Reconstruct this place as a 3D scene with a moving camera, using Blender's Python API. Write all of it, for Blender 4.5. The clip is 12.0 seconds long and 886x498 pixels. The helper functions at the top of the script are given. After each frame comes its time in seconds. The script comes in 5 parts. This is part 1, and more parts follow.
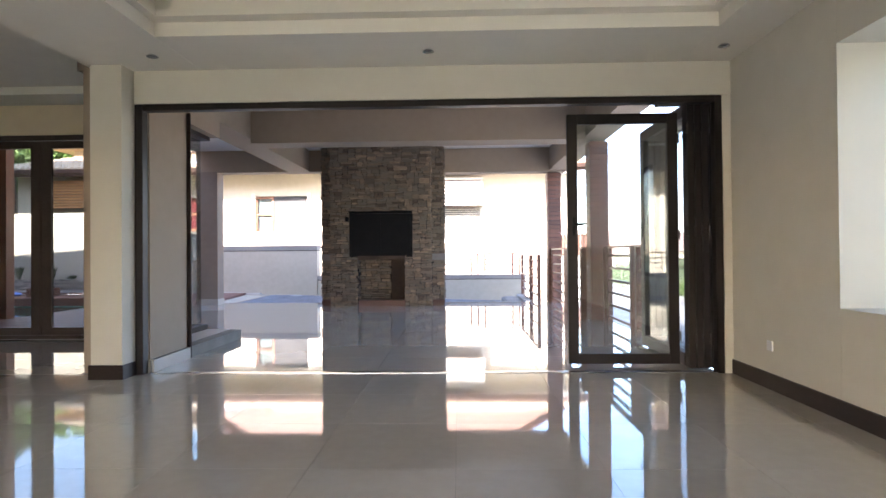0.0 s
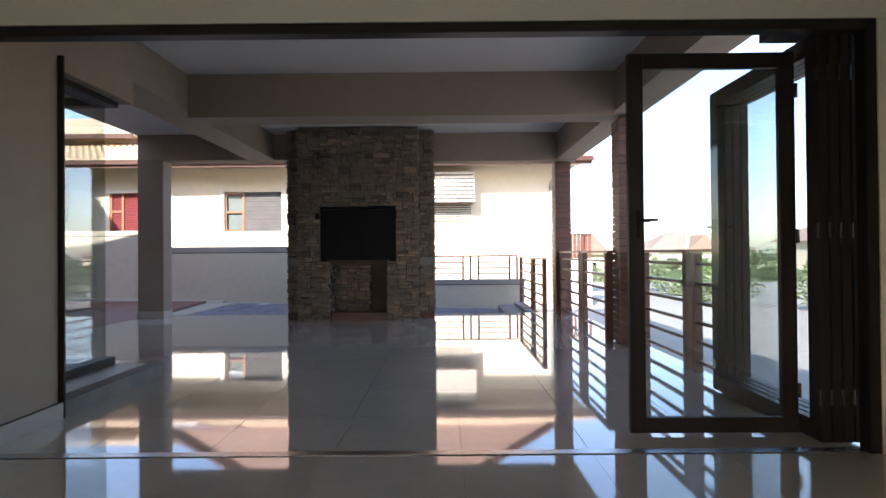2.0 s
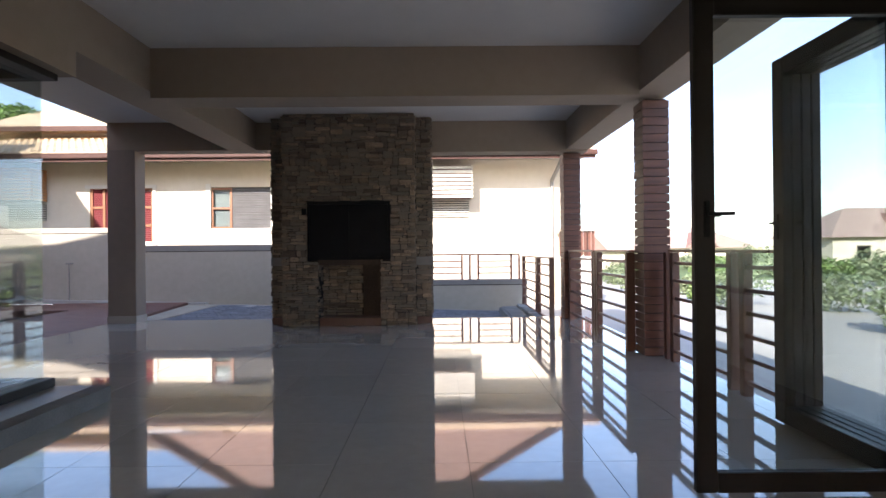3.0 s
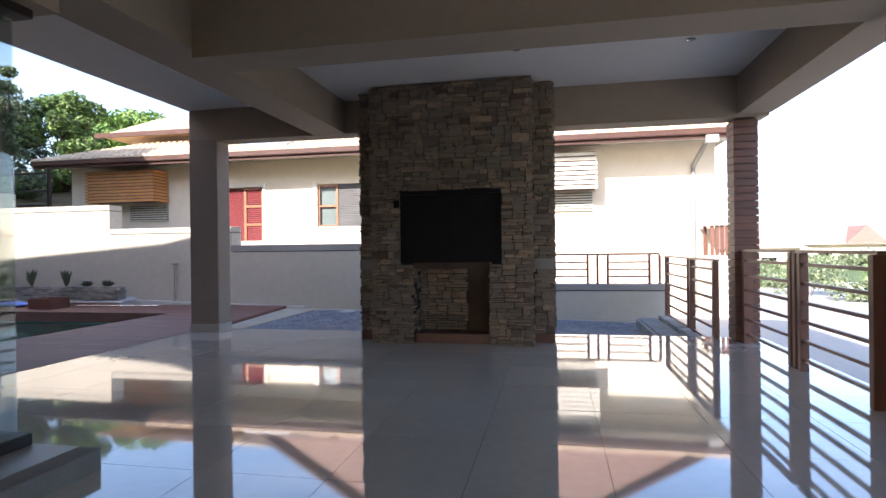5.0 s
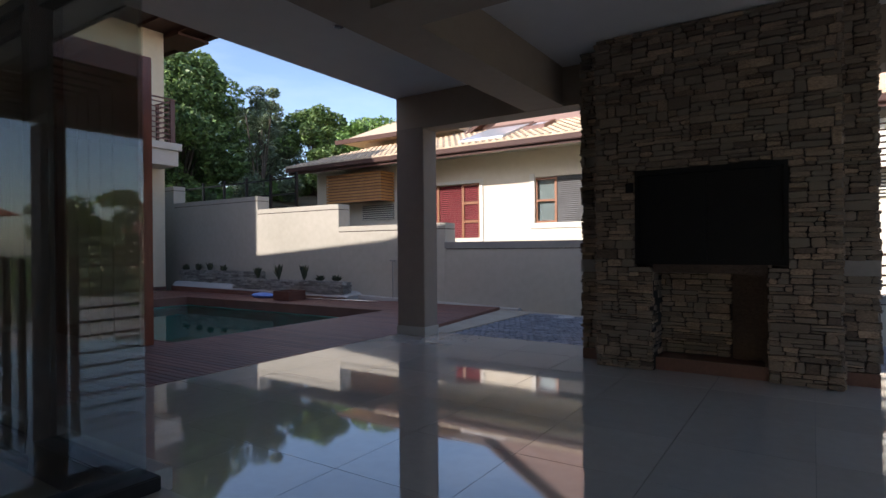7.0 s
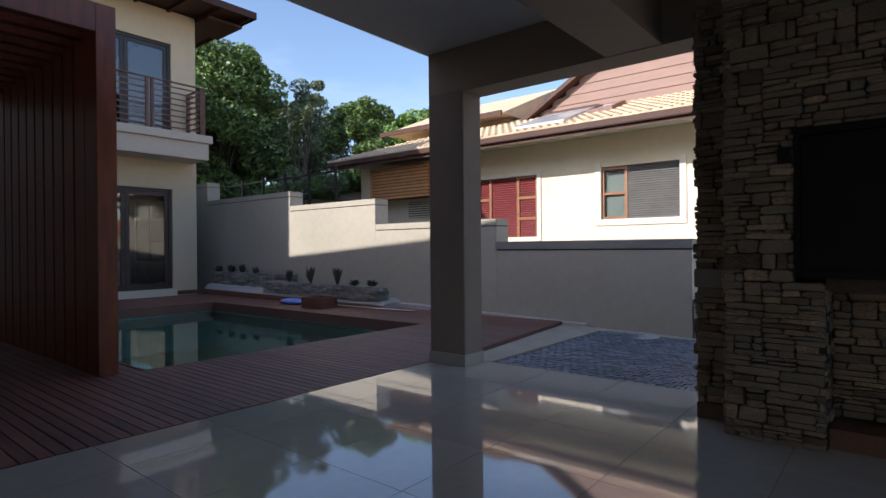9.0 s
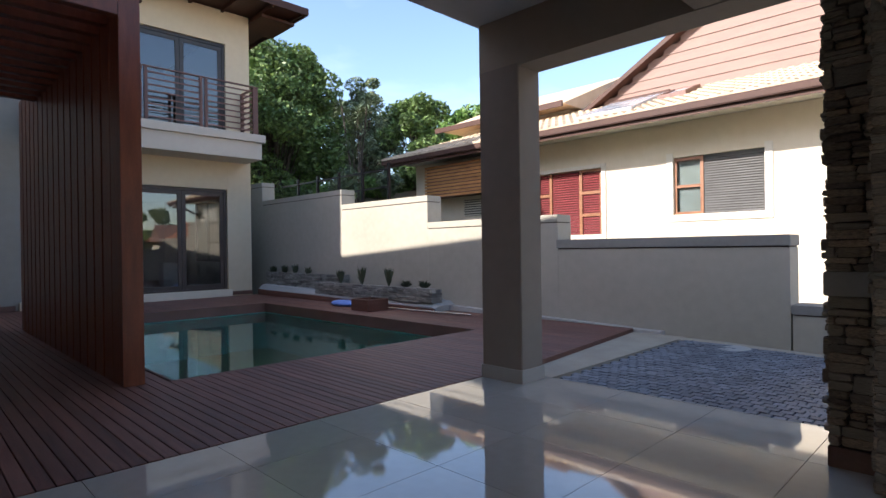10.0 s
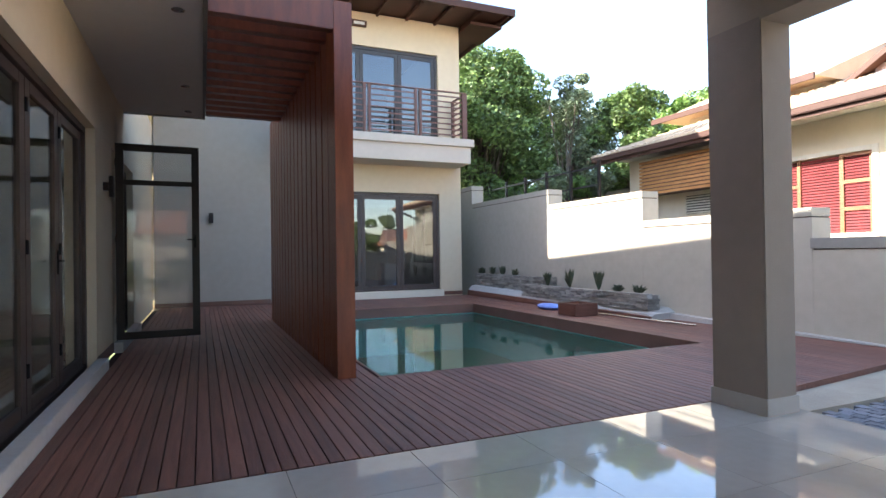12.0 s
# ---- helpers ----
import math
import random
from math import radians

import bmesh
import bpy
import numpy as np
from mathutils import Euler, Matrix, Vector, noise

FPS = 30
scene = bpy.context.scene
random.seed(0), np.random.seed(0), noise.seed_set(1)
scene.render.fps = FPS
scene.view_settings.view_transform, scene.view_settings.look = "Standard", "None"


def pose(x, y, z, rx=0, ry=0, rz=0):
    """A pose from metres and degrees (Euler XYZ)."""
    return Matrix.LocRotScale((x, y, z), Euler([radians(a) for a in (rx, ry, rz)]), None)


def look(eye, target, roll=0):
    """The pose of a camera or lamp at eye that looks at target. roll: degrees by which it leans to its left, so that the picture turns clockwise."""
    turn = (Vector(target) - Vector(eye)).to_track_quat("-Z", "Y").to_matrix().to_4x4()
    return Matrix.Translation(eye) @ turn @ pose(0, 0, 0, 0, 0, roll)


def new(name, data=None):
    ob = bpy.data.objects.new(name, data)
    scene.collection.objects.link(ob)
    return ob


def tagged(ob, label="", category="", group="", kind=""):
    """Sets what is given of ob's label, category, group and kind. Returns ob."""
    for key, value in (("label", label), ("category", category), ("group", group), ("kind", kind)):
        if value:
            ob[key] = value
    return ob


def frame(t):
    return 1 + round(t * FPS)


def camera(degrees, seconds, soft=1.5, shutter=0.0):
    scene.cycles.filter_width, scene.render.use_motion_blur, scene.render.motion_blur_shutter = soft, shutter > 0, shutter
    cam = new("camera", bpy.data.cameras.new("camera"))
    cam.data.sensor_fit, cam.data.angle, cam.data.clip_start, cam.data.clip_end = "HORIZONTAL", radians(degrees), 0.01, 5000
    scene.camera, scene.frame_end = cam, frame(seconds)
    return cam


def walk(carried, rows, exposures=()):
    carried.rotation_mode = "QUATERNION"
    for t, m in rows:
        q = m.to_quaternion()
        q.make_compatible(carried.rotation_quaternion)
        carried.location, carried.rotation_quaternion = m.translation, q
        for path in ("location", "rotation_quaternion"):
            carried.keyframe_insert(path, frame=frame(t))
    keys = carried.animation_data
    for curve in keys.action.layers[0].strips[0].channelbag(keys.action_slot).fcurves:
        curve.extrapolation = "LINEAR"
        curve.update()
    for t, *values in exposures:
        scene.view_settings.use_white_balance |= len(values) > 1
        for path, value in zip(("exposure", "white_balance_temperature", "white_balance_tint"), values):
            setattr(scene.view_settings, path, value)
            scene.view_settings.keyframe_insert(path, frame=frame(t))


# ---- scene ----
cam = camera(76.9, 12.0)
PATH = [
    (0, (1.043, 0.189, 1.111), (0.988, 2.188, 1.129), -0.5),
    (0.5, (1.035, 0.661, 1.126), (0.987, 2.66, 1.143), -0.5),
    (1, (0.993, 1.134, 1.136), (0.964, 3.134, 1.158), -0.2),
    (1.5, (0.977, 1.643, 1.185), (0.96, 3.642, 1.196), -0.6),
    (2, (0.924, 2.099, 1.193), (0.92, 4.099, 1.208), -0.5),
    (2.5, (0.896, 2.53, 1.208), (0.923, 4.53, 1.217), -0.5),
    (4.5, (0.737, 4.361, 1.27), (0.511, 6.349, 1.267), -0.7),
    (5, (0.725, 4.838, 1.267), (0.336, 6.8, 1.266), -0.7),
    (5.5, (0.69, 5.24, 1.274), (0.08, 7.145, 1.274), -0.6),
    (6, (0.61, 5.518, 1.284), (-0.238, 7.33, 1.286), -0.5),
    (6.5, (0.427, 5.763, 1.282), (-0.58, 7.492, 1.285), -0.6),
    (7, (0.242, 6.167, 1.264), (-0.863, 7.835, 1.262), -0.5),
    (9, (-0.765, 7.881, 1.296), (-2.031, 9.43, 1.293), -0.5),
    (9.5, (-0.979, 8.222, 1.287), (-2.295, 9.728, 1.282), -0.7),
    (10, (-1.214, 8.52, 1.29), (-2.636, 9.926, 1.287), -0.8),
    (10.5, (-1.42, 8.713, 1.299), (-2.957, 9.992, 1.298), -0.9),
    (11, (-1.495, 8.759, 1.275), (-3.154, 9.875, 1.281), -0.8),
    (11.5, (-1.522, 8.803, 1.273), (-3.286, 9.746, 1.284), -0.8),
    (12, (-1.531, 8.831, 1.26), (-3.367, 9.624, 1.277), -0.8),
]
EXPOSURES = [(0.0, 3.08, 6150, 20), (0.5, 2.82, 6150, 20), (1.0, 2.65, 6150, 19), (1.5, 2.15, 6200, 18), (2.0, 1.86, 6250, 18), (2.5, 1.78, 6300, 19), (4.5, 1.67, 6250, 19), (5.0, 1.85, 6200, 18), (5.5, 1.98, 6150, 18), (6.0, 1.62, 6150, 17), (6.5, 1.24, 6150, 17), (7.0, 0.82, 6150, 17), (9.0, 0.71, 6150, 15), (9.5, 1.02, 6200, 15), (10.0, 1.27, 6250, 15), (10.5, 1.72, 6350, 14), (11.0, 1.97, 6400, 13), (12.0, 2.5, 6500, 13)]
walk(cam, [(t, look(eye, target, roll)) for t, eye, target, roll in PATH], EXPOSURES)
# ---- light ----
SUN_UP, SUN_TURN = 28.0, 21.0
to_sun = Vector((-math.sin(radians(SUN_TURN)) * math.cos(radians(SUN_UP)), -math.cos(radians(SUN_TURN)) * math.cos(radians(SUN_UP)), math.sin(radians(SUN_UP))))
world = bpy.data.worlds.new("sky")
scene.world = world
world.use_nodes = True
wn = world.node_tree
sky = wn.nodes.new("ShaderNodeTexSky")
sky.sky_type, sky.sun_disc = "NISHITA", False
sky.sun_elevation, sky.sun_rotation = radians(SUN_UP), radians(180 + SUN_TURN)
sky.air_density, sky.dust_density, sky.ozone_density = 1.0, 1.0, 1.5
wn.nodes["Background"].inputs[1].default_value = 0.15
tc, mp, cl, cr, mx = (wn.nodes.new(k) for k in ("ShaderNodeTexCoord", "ShaderNodeMapping", "ShaderNodeTexNoise", "ShaderNodeValToRGB", "ShaderNodeMixRGB"))
mp.inputs["Scale"].default_value = (1.0, 1.0, 3.2)
cl.inputs["Scale"].default_value, cl.inputs["Detail"].default_value, cl.inputs["Roughness"].default_value = 1.6, 7, 0.58
cr.color_ramp.elements[0].position, cr.color_ramp.elements[1].position = 0.52, 0.85
cr.color_ramp.elements[0].color, cr.color_ramp.elements[1].color = (0, 0, 0, 1), (0.24, 0.24, 0.24, 1)
mx.inputs[2].default_value = (7.5, 7.8, 8.2, 1)
wn.links.new(tc.outputs["Generated"], mp.inputs[0])
wn.links.new(mp.outputs[0], cl.inputs["Vector"])
wn.links.new(cl.outputs["Fac"], cr.inputs[0])
wn.links.new(cr.outputs[0], mx.inputs[0])
wn.links.new(sky.outputs[0], mx.inputs[1])
wn.links.new(mx.outputs[0], wn.nodes["Background"].inputs[0])
sun = new("sun", bpy.data.lights.new("sun", "SUN"))
sun.data.energy, sun.data.angle, sun.data.color = 3.9, radians(0.55), (1.0, 0.93, 0.82)
sun.matrix_world = look(to_sun * 50, (0, 0, 0))


# ---- materials ----
def material(name, c1, c2=None, rough=0.6, scale=6.0, stretch=(1, 1, 1), bump=0.0, bscale=40.0, metal=0.0, rnd=0.0, spec=0.5, fine=0.0, coat=0.0, island=False, tone=None):
    """A surface that goes between two colours over a coarse and a fine noise, with relief and a shift for each piece."""
    m = bpy.data.materials.new(name)
    m.use_nodes = True
    n, l = m.node_tree.nodes, m.node_tree.links
    b = n["Principled BSDF"]
    b.inputs["Metallic"].default_value, b.inputs["Specular IOR Level"].default_value = metal, spec
    b.inputs["Coat Weight"].default_value = coat
    geo, mapping = n.new("ShaderNodeNewGeometry"), n.new("ShaderNodeMapping")
    mapping.inputs["Scale"].default_value = stretch
    l.new(geo.outputs["Position"], mapping.inputs[0])
    big, small, mix, ramp = n.new("ShaderNodeTexNoise"), n.new("ShaderNodeTexNoise"), n.new("ShaderNodeMath"), n.new("ShaderNodeValToRGB")
    for tex, s, d in ((big, scale * 0.3, 4), (small, scale * 5, 5)):
        tex.inputs["Scale"].default_value, tex.inputs["Detail"].default_value = s, d
        l.new(mapping.outputs[0], tex.inputs["Vector"])
    mix.operation = "MULTIPLY_ADD"
    mix.inputs[1].default_value = 0.35 + fine
    l.new(small.outputs["Fac"], mix.inputs[0])
    half = n.new("ShaderNodeMath")
    half.operation = "MULTIPLY"
    half.inputs[1].default_value = 0.65 - fine
    l.new(big.outputs["Fac"], half.inputs[0])
    l.new(half.outputs[0], mix.inputs[2])
    ramp.color_ramp.elements[0].position, ramp.color_ramp.elements[1].position = 0.34, 0.66
    c2 = c2 or tuple(min(1, v * 1.12) for v in c1)
    ramp.color_ramp.elements[0].color, ramp.color_ramp.elements[1].color = (*c1, 1), (*c2, 1)
    l.new(mix.outputs[0], ramp.inputs[0])
    out = ramp.outputs[0]
    if rnd:
        hsv, shift, info = n.new("ShaderNodeHueSaturation"), n.new("ShaderNodeMapRange"), n.new("ShaderNodeNewGeometry" if island else "ShaderNodeObjectInfo")
        shift.inputs[3].default_value, shift.inputs[4].default_value = 1 - rnd, 1 + rnd
        l.new(info.outputs["Random Per Island" if island else "Random"], shift.inputs[0])
        l.new(shift.outputs[0], hsv.inputs["Value"])
        l.new(out, hsv.inputs["Color"])
        out = hsv.outputs[0]
        if tone:
            spin, wrap, blend = n.new("ShaderNodeMath"), n.new("ShaderNodeMath"), n.new("ShaderNodeMixRGB")
            spin.operation, wrap.operation = "MULTIPLY", "FRACT"
            spin.inputs[1].default_value = 17.3
            l.new(info.outputs["Random Per Island" if island else "Random"], spin.inputs[0])
            l.new(spin.outputs[0], wrap.inputs[0])
            l.new(wrap.outputs[0], blend.inputs[0])
            l.new(out, blend.inputs[1])
            blend.inputs[2].default_value = (*tone, 1)
            out = blend.outputs[0]
    l.new(out, b.inputs["Base Color"])
    rr = n.new("ShaderNodeMapRange")
    rr.inputs[3].default_value, rr.inputs[4].default_value = max(0.02, rough * 0.85), min(1, rough * 1.15)
    l.new(mix.outputs[0], rr.inputs[0])
    l.new(rr.outputs[0], b.inputs["Roughness"])
    if bump:
        bt, bn = n.new("ShaderNodeTexNoise"), n.new("ShaderNodeBump")
        bt.inputs["Scale"].default_value, bt.inputs["Detail"].default_value = bscale, 6
        bn.inputs["Strength"].default_value, bn.inputs["Distance"].default_value = bump, 0.01
        l.new(mapping.outputs[0], bt.inputs["Vector"])
        l.new(bt.outputs["Fac"], bn.inputs["Height"])
        l.new(bn.outputs[0], b.inputs["Normal"])
    return m


def pane_material(name, tint, rough=0.0, shine=0.08):
    m = bpy.data.materials.new(name)
    m.use_nodes = True
    n, l = m.node_tree.nodes, m.node_tree.links
    n.remove(n["Principled BSDF"])
    clear, gloss, mixer, facing = n.new("ShaderNodeBsdfTransparent"), n.new("ShaderNodeBsdfGlossy"), n.new("ShaderNodeMixShader"), n.new("ShaderNodeLayerWeight")
    power, scaled = n.new("ShaderNodeMath"), n.new("ShaderNodeMath")
    power.operation, scaled.operation = "POWER", "MULTIPLY_ADD"
    power.inputs[1].default_value, scaled.inputs[1].default_value, scaled.inputs[2].default_value = 3.0, 0.85, shine
    facing.inputs["Blend"].default_value = 0.5
    clear.inputs[0].default_value = (*tint, 1)
    gloss.inputs["Roughness"].default_value = rough
    l.new(facing.outputs["Facing"], power.inputs[0])
    l.new(power.outputs[0], scaled.inputs[0])
    l.new(scaled.outputs[0], mixer.inputs[0])
    l.new(clear.outputs[0], mixer.inputs[1])
    l.new(gloss.outputs[0], mixer.inputs[2])
    l.new(mixer.outputs[0], n["Material Output"].inputs[0])
    return m


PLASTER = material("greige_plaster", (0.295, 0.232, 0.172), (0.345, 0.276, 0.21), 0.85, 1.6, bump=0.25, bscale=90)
# the greige plaster again, darkened: the column's shade is put into its colour
COLUMNSHADE = material("shaded_column_plaster", (0.225, 0.178, 0.140), (0.27, 0.215, 0.17), 0.85, 1.6, bump=0.25, bscale=90)
CREAM = material("cream_plaster", (0.62, 0.505, 0.345), (0.69, 0.575, 0.405), 0.85, 1.2, bump=0.25, bscale=80)
PALE = material("pale_plaster", (0.66, 0.62, 0.54), (0.72, 0.68, 0.60), 0.85, 1.2, bump=0.25, bscale=80)
GREYWALL = material("warm_grey_plaster", (0.27, 0.25, 0.215), (0.32, 0.295, 0.255), 0.85, 1.2, bump=0.25, bscale=80)
BOUNDARY = material("boundary_plaster", (0.38, 0.35, 0.28), (0.46, 0.42, 0.345), 0.88, 1.4, bump=0.35, bscale=70)
CAPGREY = material("grey_coping", (0.22, 0.21, 0.19), (0.28, 0.265, 0.24), 0.8, 3, bump=0.3)
INNER = material("warm_white_wall", (0.56, 0.525, 0.435), (0.62, 0.585, 0.495), 0.8, 0.9, bump=0.12, bscale=120)
CEILING = material("white_ceiling_paint", (0.68, 0.645, 0.555), (0.74, 0.705, 0.61), 0.85, 0.8, bump=0.1, bscale=120)
SOFFIT = material("grey_white_soffit", (0.63, 0.595, 0.55), (0.69, 0.655, 0.605), 0.85, 0.9, bump=0.12, bscale=110)
TILE = material("polished_cream_tile", (0.445, 0.41, 0.355), (0.515, 0.475, 0.415), 0.045, 2.2, rnd=0.05, spec=1.0, coat=0.5)
TILE.node_tree.nodes["Principled BSDF"].inputs["Coat Roughness"].default_value = 0.03
BASETILE = material("satin_cream_tile", (0.36, 0.325, 0.28), (0.42, 0.38, 0.33), 0.4, 2.2)
GROUT = material("grey_grout", (0.16, 0.15, 0.13), (0.24, 0.22, 0.2), 0.9, 12)
SKIRT = material("dark_brown_skirting", (0.022, 0.015, 0.012), (0.036, 0.025, 0.02), 0.4, 5, (1, 1, 8), spec=0.2)
DARKFRAME = material("dark_bronze_frame", (0.014, 0.010, 0.009), (0.022, 0.017, 0.015), 0.42, 8, spec=0.28)
BROWNFRAME = material("brown_aluminium", (0.052, 0.036, 0.030), (0.08, 0.058, 0.049), 0.4, 8, spec=0.35)
GREYFRAME = material("grey_aluminium", (0.042, 0.036, 0.034), (0.065, 0.057, 0.054), 0.4, 8, metal=0.3)
DECK = material("red_brown_decking", (0.115, 0.042, 0.027), (0.26, 0.112, 0.076), 0.5, 5, (1.2, 16, 16), 0.35, 30, rnd=0.22)
DECKDARK = material("dark_joist_shadow", (0.02, 0.012, 0.01), (0.04, 0.02, 0.016), 0.9, 8)
TIMBER = material("oiled_red_timber", (0.150, 0.033, 0.011), (0.26, 0.068, 0.024), 0.38, 5, (10, 10, 1.4), 0.25, 24, rnd=0.08)
CLAD = material("brown_timber_cladding", (0.09, 0.033, 0.020), (0.165, 0.064, 0.039), 0.5, 5, (1.6, 1.6, 14), 0.3, 26, rnd=0.18)
POST = material("dark_red_brown_post", (0.10, 0.038, 0.024), (0.16, 0.064, 0.042), 0.42, 5, (10, 10, 1.2), 0.25, 26, rnd=0.1)
BAR = material("brown_rail_bar", (0.135, 0.052, 0.034), (0.21, 0.088, 0.06), 0.4, 6, (1.5, 1.5, 8))
STONE = material("stacked_sandstone", (0.085, 0.058, 0.038), (0.36, 0.262, 0.175), 0.85, 9, (1, 1, 2.4), 0.8, 45, rnd=0.6, fine=0.2, tone=(0.20, 0.168, 0.13))
STONEFAR = material("stacked_sandstone_far", (0.085, 0.058, 0.038), (0.36, 0.262, 0.175), 0.85, 9, (1, 1, 2.4), 0.8, 45, rnd=0.6, fine=0.2, island=True, tone=(0.20, 0.168, 0.13))
MORTAR = material("dark_stone_joint", (0.014, 0.012, 0.010), (0.03, 0.026, 0.023), 0.95, 20, bump=0.6)
BALCO = material("warm_beige_plaster", (0.50, 0.44, 0.36), (0.57, 0.505, 0.42), 0.85, 1.2, bump=0.25, bscale=80)
SLATE = material("grey_walling_stone", (0.16, 0.15, 0.13), (0.42, 0.40, 0.35), 0.85, 12, (1, 1, 3), 0.7, 50, rnd=0.35, fine=0.2, island=True)
STEEL = material("black_steel", (0.006, 0.006, 0.007), (0.010, 0.010, 0.011), 0.6, 20, spec=0.15)
HEARTH = material("red_brown_hearth", (0.10, 0.045, 0.03), (0.15, 0.07, 0.048), 0.5, 8, bump=0.2)
ROOF = material("pale_clay_tile", (0.50, 0.37, 0.24), (0.62, 0.48, 0.33), 0.8, 7, bump=0.4, rnd=0.14, fine=0.2, island=True)
ROOFRED = material("red_clay_tile", (0.30, 0.11, 0.06), (0.42, 0.18, 0.10), 0.8, 3, (1, 1, 1), 0.6, 12)
GUTTER = material("brown_fascia_paint", (0.055, 0.024, 0.017), (0.085, 0.040, 0.028), 0.55, 5, spec=0.25)
GABLE = material("pinkish_shiplap", (0.21, 0.125, 0.098), (0.27, 0.165, 0.13), 0.65, 4, (1, 1, 4))
FACADE = material("white_facade_plaster", (0.66, 0.58, 0.45), (0.73, 0.65, 0.52), 0.88, 1.1, bump=0.25, bscale=60)
SLAT = material("honey_timber_slat", (0.42, 0.18, 0.06), (0.62, 0.31, 0.12), 0.5, 6, (1.5, 1.5, 12), 0.2, rnd=0.1)
WHITESLAT = material("cream_painted_slat", (0.60, 0.56, 0.46), (0.68, 0.64, 0.54), 0.6, 6, rnd=0.05)
REDSLAT = material("red_shutter_paint", (0.135, 0.014, 0.017), (0.19, 0.026, 0.028), 0.5, 6, rnd=0.06)
GREYSLAT = material("grey_blind_slat", (0.11, 0.108, 0.104), (0.16, 0.157, 0.152), 0.55, 6, rnd=0.06)
ORANGEFRAME = material("varnished_window_frame", (0.20, 0.078, 0.034), (0.29, 0.125, 0.055), 0.4, 6, (2, 2, 8))
PAVER = material("blue_grey_paver", (0.11, 0.118, 0.132), (0.23, 0.24, 0.262), 0.55, 9, bump=0.6, rnd=0.25, fine=0.2, island=True)
SANDPAVE = material("sandy_paver", (0.36, 0.30, 0.22), (0.46, 0.40, 0.30), 0.85, 9, bump=0.5, rnd=0.12, island=True)
CONCRETE = material("pale_concrete", (0.42, 0.40, 0.36), (0.52, 0.50, 0.46), 0.85, 4, bump=0.4)
WATERBED = material("pool_plaster", (0.26, 0.60, 0.57), (0.32, 0.67, 0.63), 0.7, 3)
SOIL = material("brown_soil", (0.09, 0.06, 0.04), (0.16, 0.11, 0.07), 0.95, 8, bump=0.8)
BANK = material("bank_earth_and_grass", (0.10, 0.085, 0.05), (0.26, 0.19, 0.11), 0.95, 3, bump=0.9, bscale=12, fine=0.2)
ROAD = material("bleached_driveway", (0.40, 0.38, 0.34), (0.50, 0.47, 0.42), 0.9, 1.4, bump=0.4)
LAWN = material("green_lawn", (0.07, 0.11, 0.03), (0.13, 0.18, 0.06), 0.95, 5, bump=0.8)
LEAF = material("dark_green_leaf", (0.075, 0.13, 0.032), (0.20, 0.29, 0.085), 0.5, 6, rnd=0.5, island=True)
LEAFB = material("fresh_green_leaf", (0.10, 0.19, 0.035), (0.22, 0.35, 0.085), 0.5, 6, rnd=0.45, island=True)
LEAFG = material("grey_green_leaf", (0.10, 0.135, 0.07), (0.23, 0.28, 0.145), 0.6, 6, rnd=0.4, island=True)
DARKPLANT = material("dim_green_garden_leaf", (0.035, 0.05, 0.028), (0.085, 0.10, 0.05), 0.6, 9)
BARK = material("grey_brown_bark", (0.08, 0.06, 0.045), (0.15, 0.12, 0.09), 0.9, 8, (3, 3, 1), 0.8)
WHITE = material("white_plastic", (0.72, 0.72, 0.72), (0.78, 0.78, 0.78), 0.4, 8)
CHROME = material("brushed_metal", (0.5, 0.5, 0.5), (0.6, 0.6, 0.6), 0.25, 8, metal=1.0)
BLUE = material("blue_net_fabric", (0.12, 0.22, 0.6), (0.25, 0.38, 0.8), 0.7, 20)
# dark tone that paints the dimness seen between window slats
ROOMSHADE = material("painted_dim_interior", (0.10, 0.09, 0.08), (0.14, 0.13, 0.115), 0.9, 2)
SOLAR = material("solar_glass", (0.48, 0.50, 0.53), (0.56, 0.58, 0.61), 0.12, 3, spec=0.9)
LAMPGLASS = material("lamp_diffuser", (0.6, 0.6, 0.58), (0.66, 0.66, 0.64), 0.3, 5)
GLASS = pane_material("clear_glass", (0.86, 0.90, 0.89))
GLASSDIM = pane_material("tinted_glass", (0.50, 0.55, 0.56))
WATER = pane_material("pool_water", (0.66, 0.93, 0.90), 0.02, 0.03)
GLASSHARD = pane_material("coated_glass", (0.62, 0.65, 0.65), 0.0, 0.13)
GLASSDECK = pane_material("deck_door_glass", (0.72, 0.74, 0.73), 0.0, 0.05)
GLASSCLEAR = pane_material("stacked_leaf_glass", (0.955, 0.97, 0.97), 0.0, 0.03)
GLASSCORNER = pane_material("corner_glass", (0.88, 0.90, 0.89), 0.0, 0.05)
GLASSLEAF = pane_material("dim_door_glass", (0.80, 0.81, 0.80), 0.0, 0.03)
# brown of the lintel; on the recess panel it also carries painted shade
SHADEBROWN = material("recess_shade_and_lintel_brown", (0.045, 0.030, 0.022), (0.095, 0.066, 0.048), 0.9, 6, bump=0.8)
NET = material("grey_net_curtain", (0.30, 0.31, 0.31), (0.38, 0.39, 0.385), 0.9, 9)
wt, wbm = WATER.node_tree.nodes.new("ShaderNodeTexNoise"), WATER.node_tree.nodes.new("ShaderNodeBump")
wt.inputs["Scale"].default_value, wbm.inputs["Strength"].default_value, wbm.inputs["Distance"].default_value = 1.6, 0.10, 0.05
WATER.node_tree.links.new(wt.outputs["Fac"], wbm.inputs["Height"])
WATER.node_tree.links.new(wbm.outputs[0], WATER.node_tree.nodes["Glossy BSDF"].inputs["Normal"])


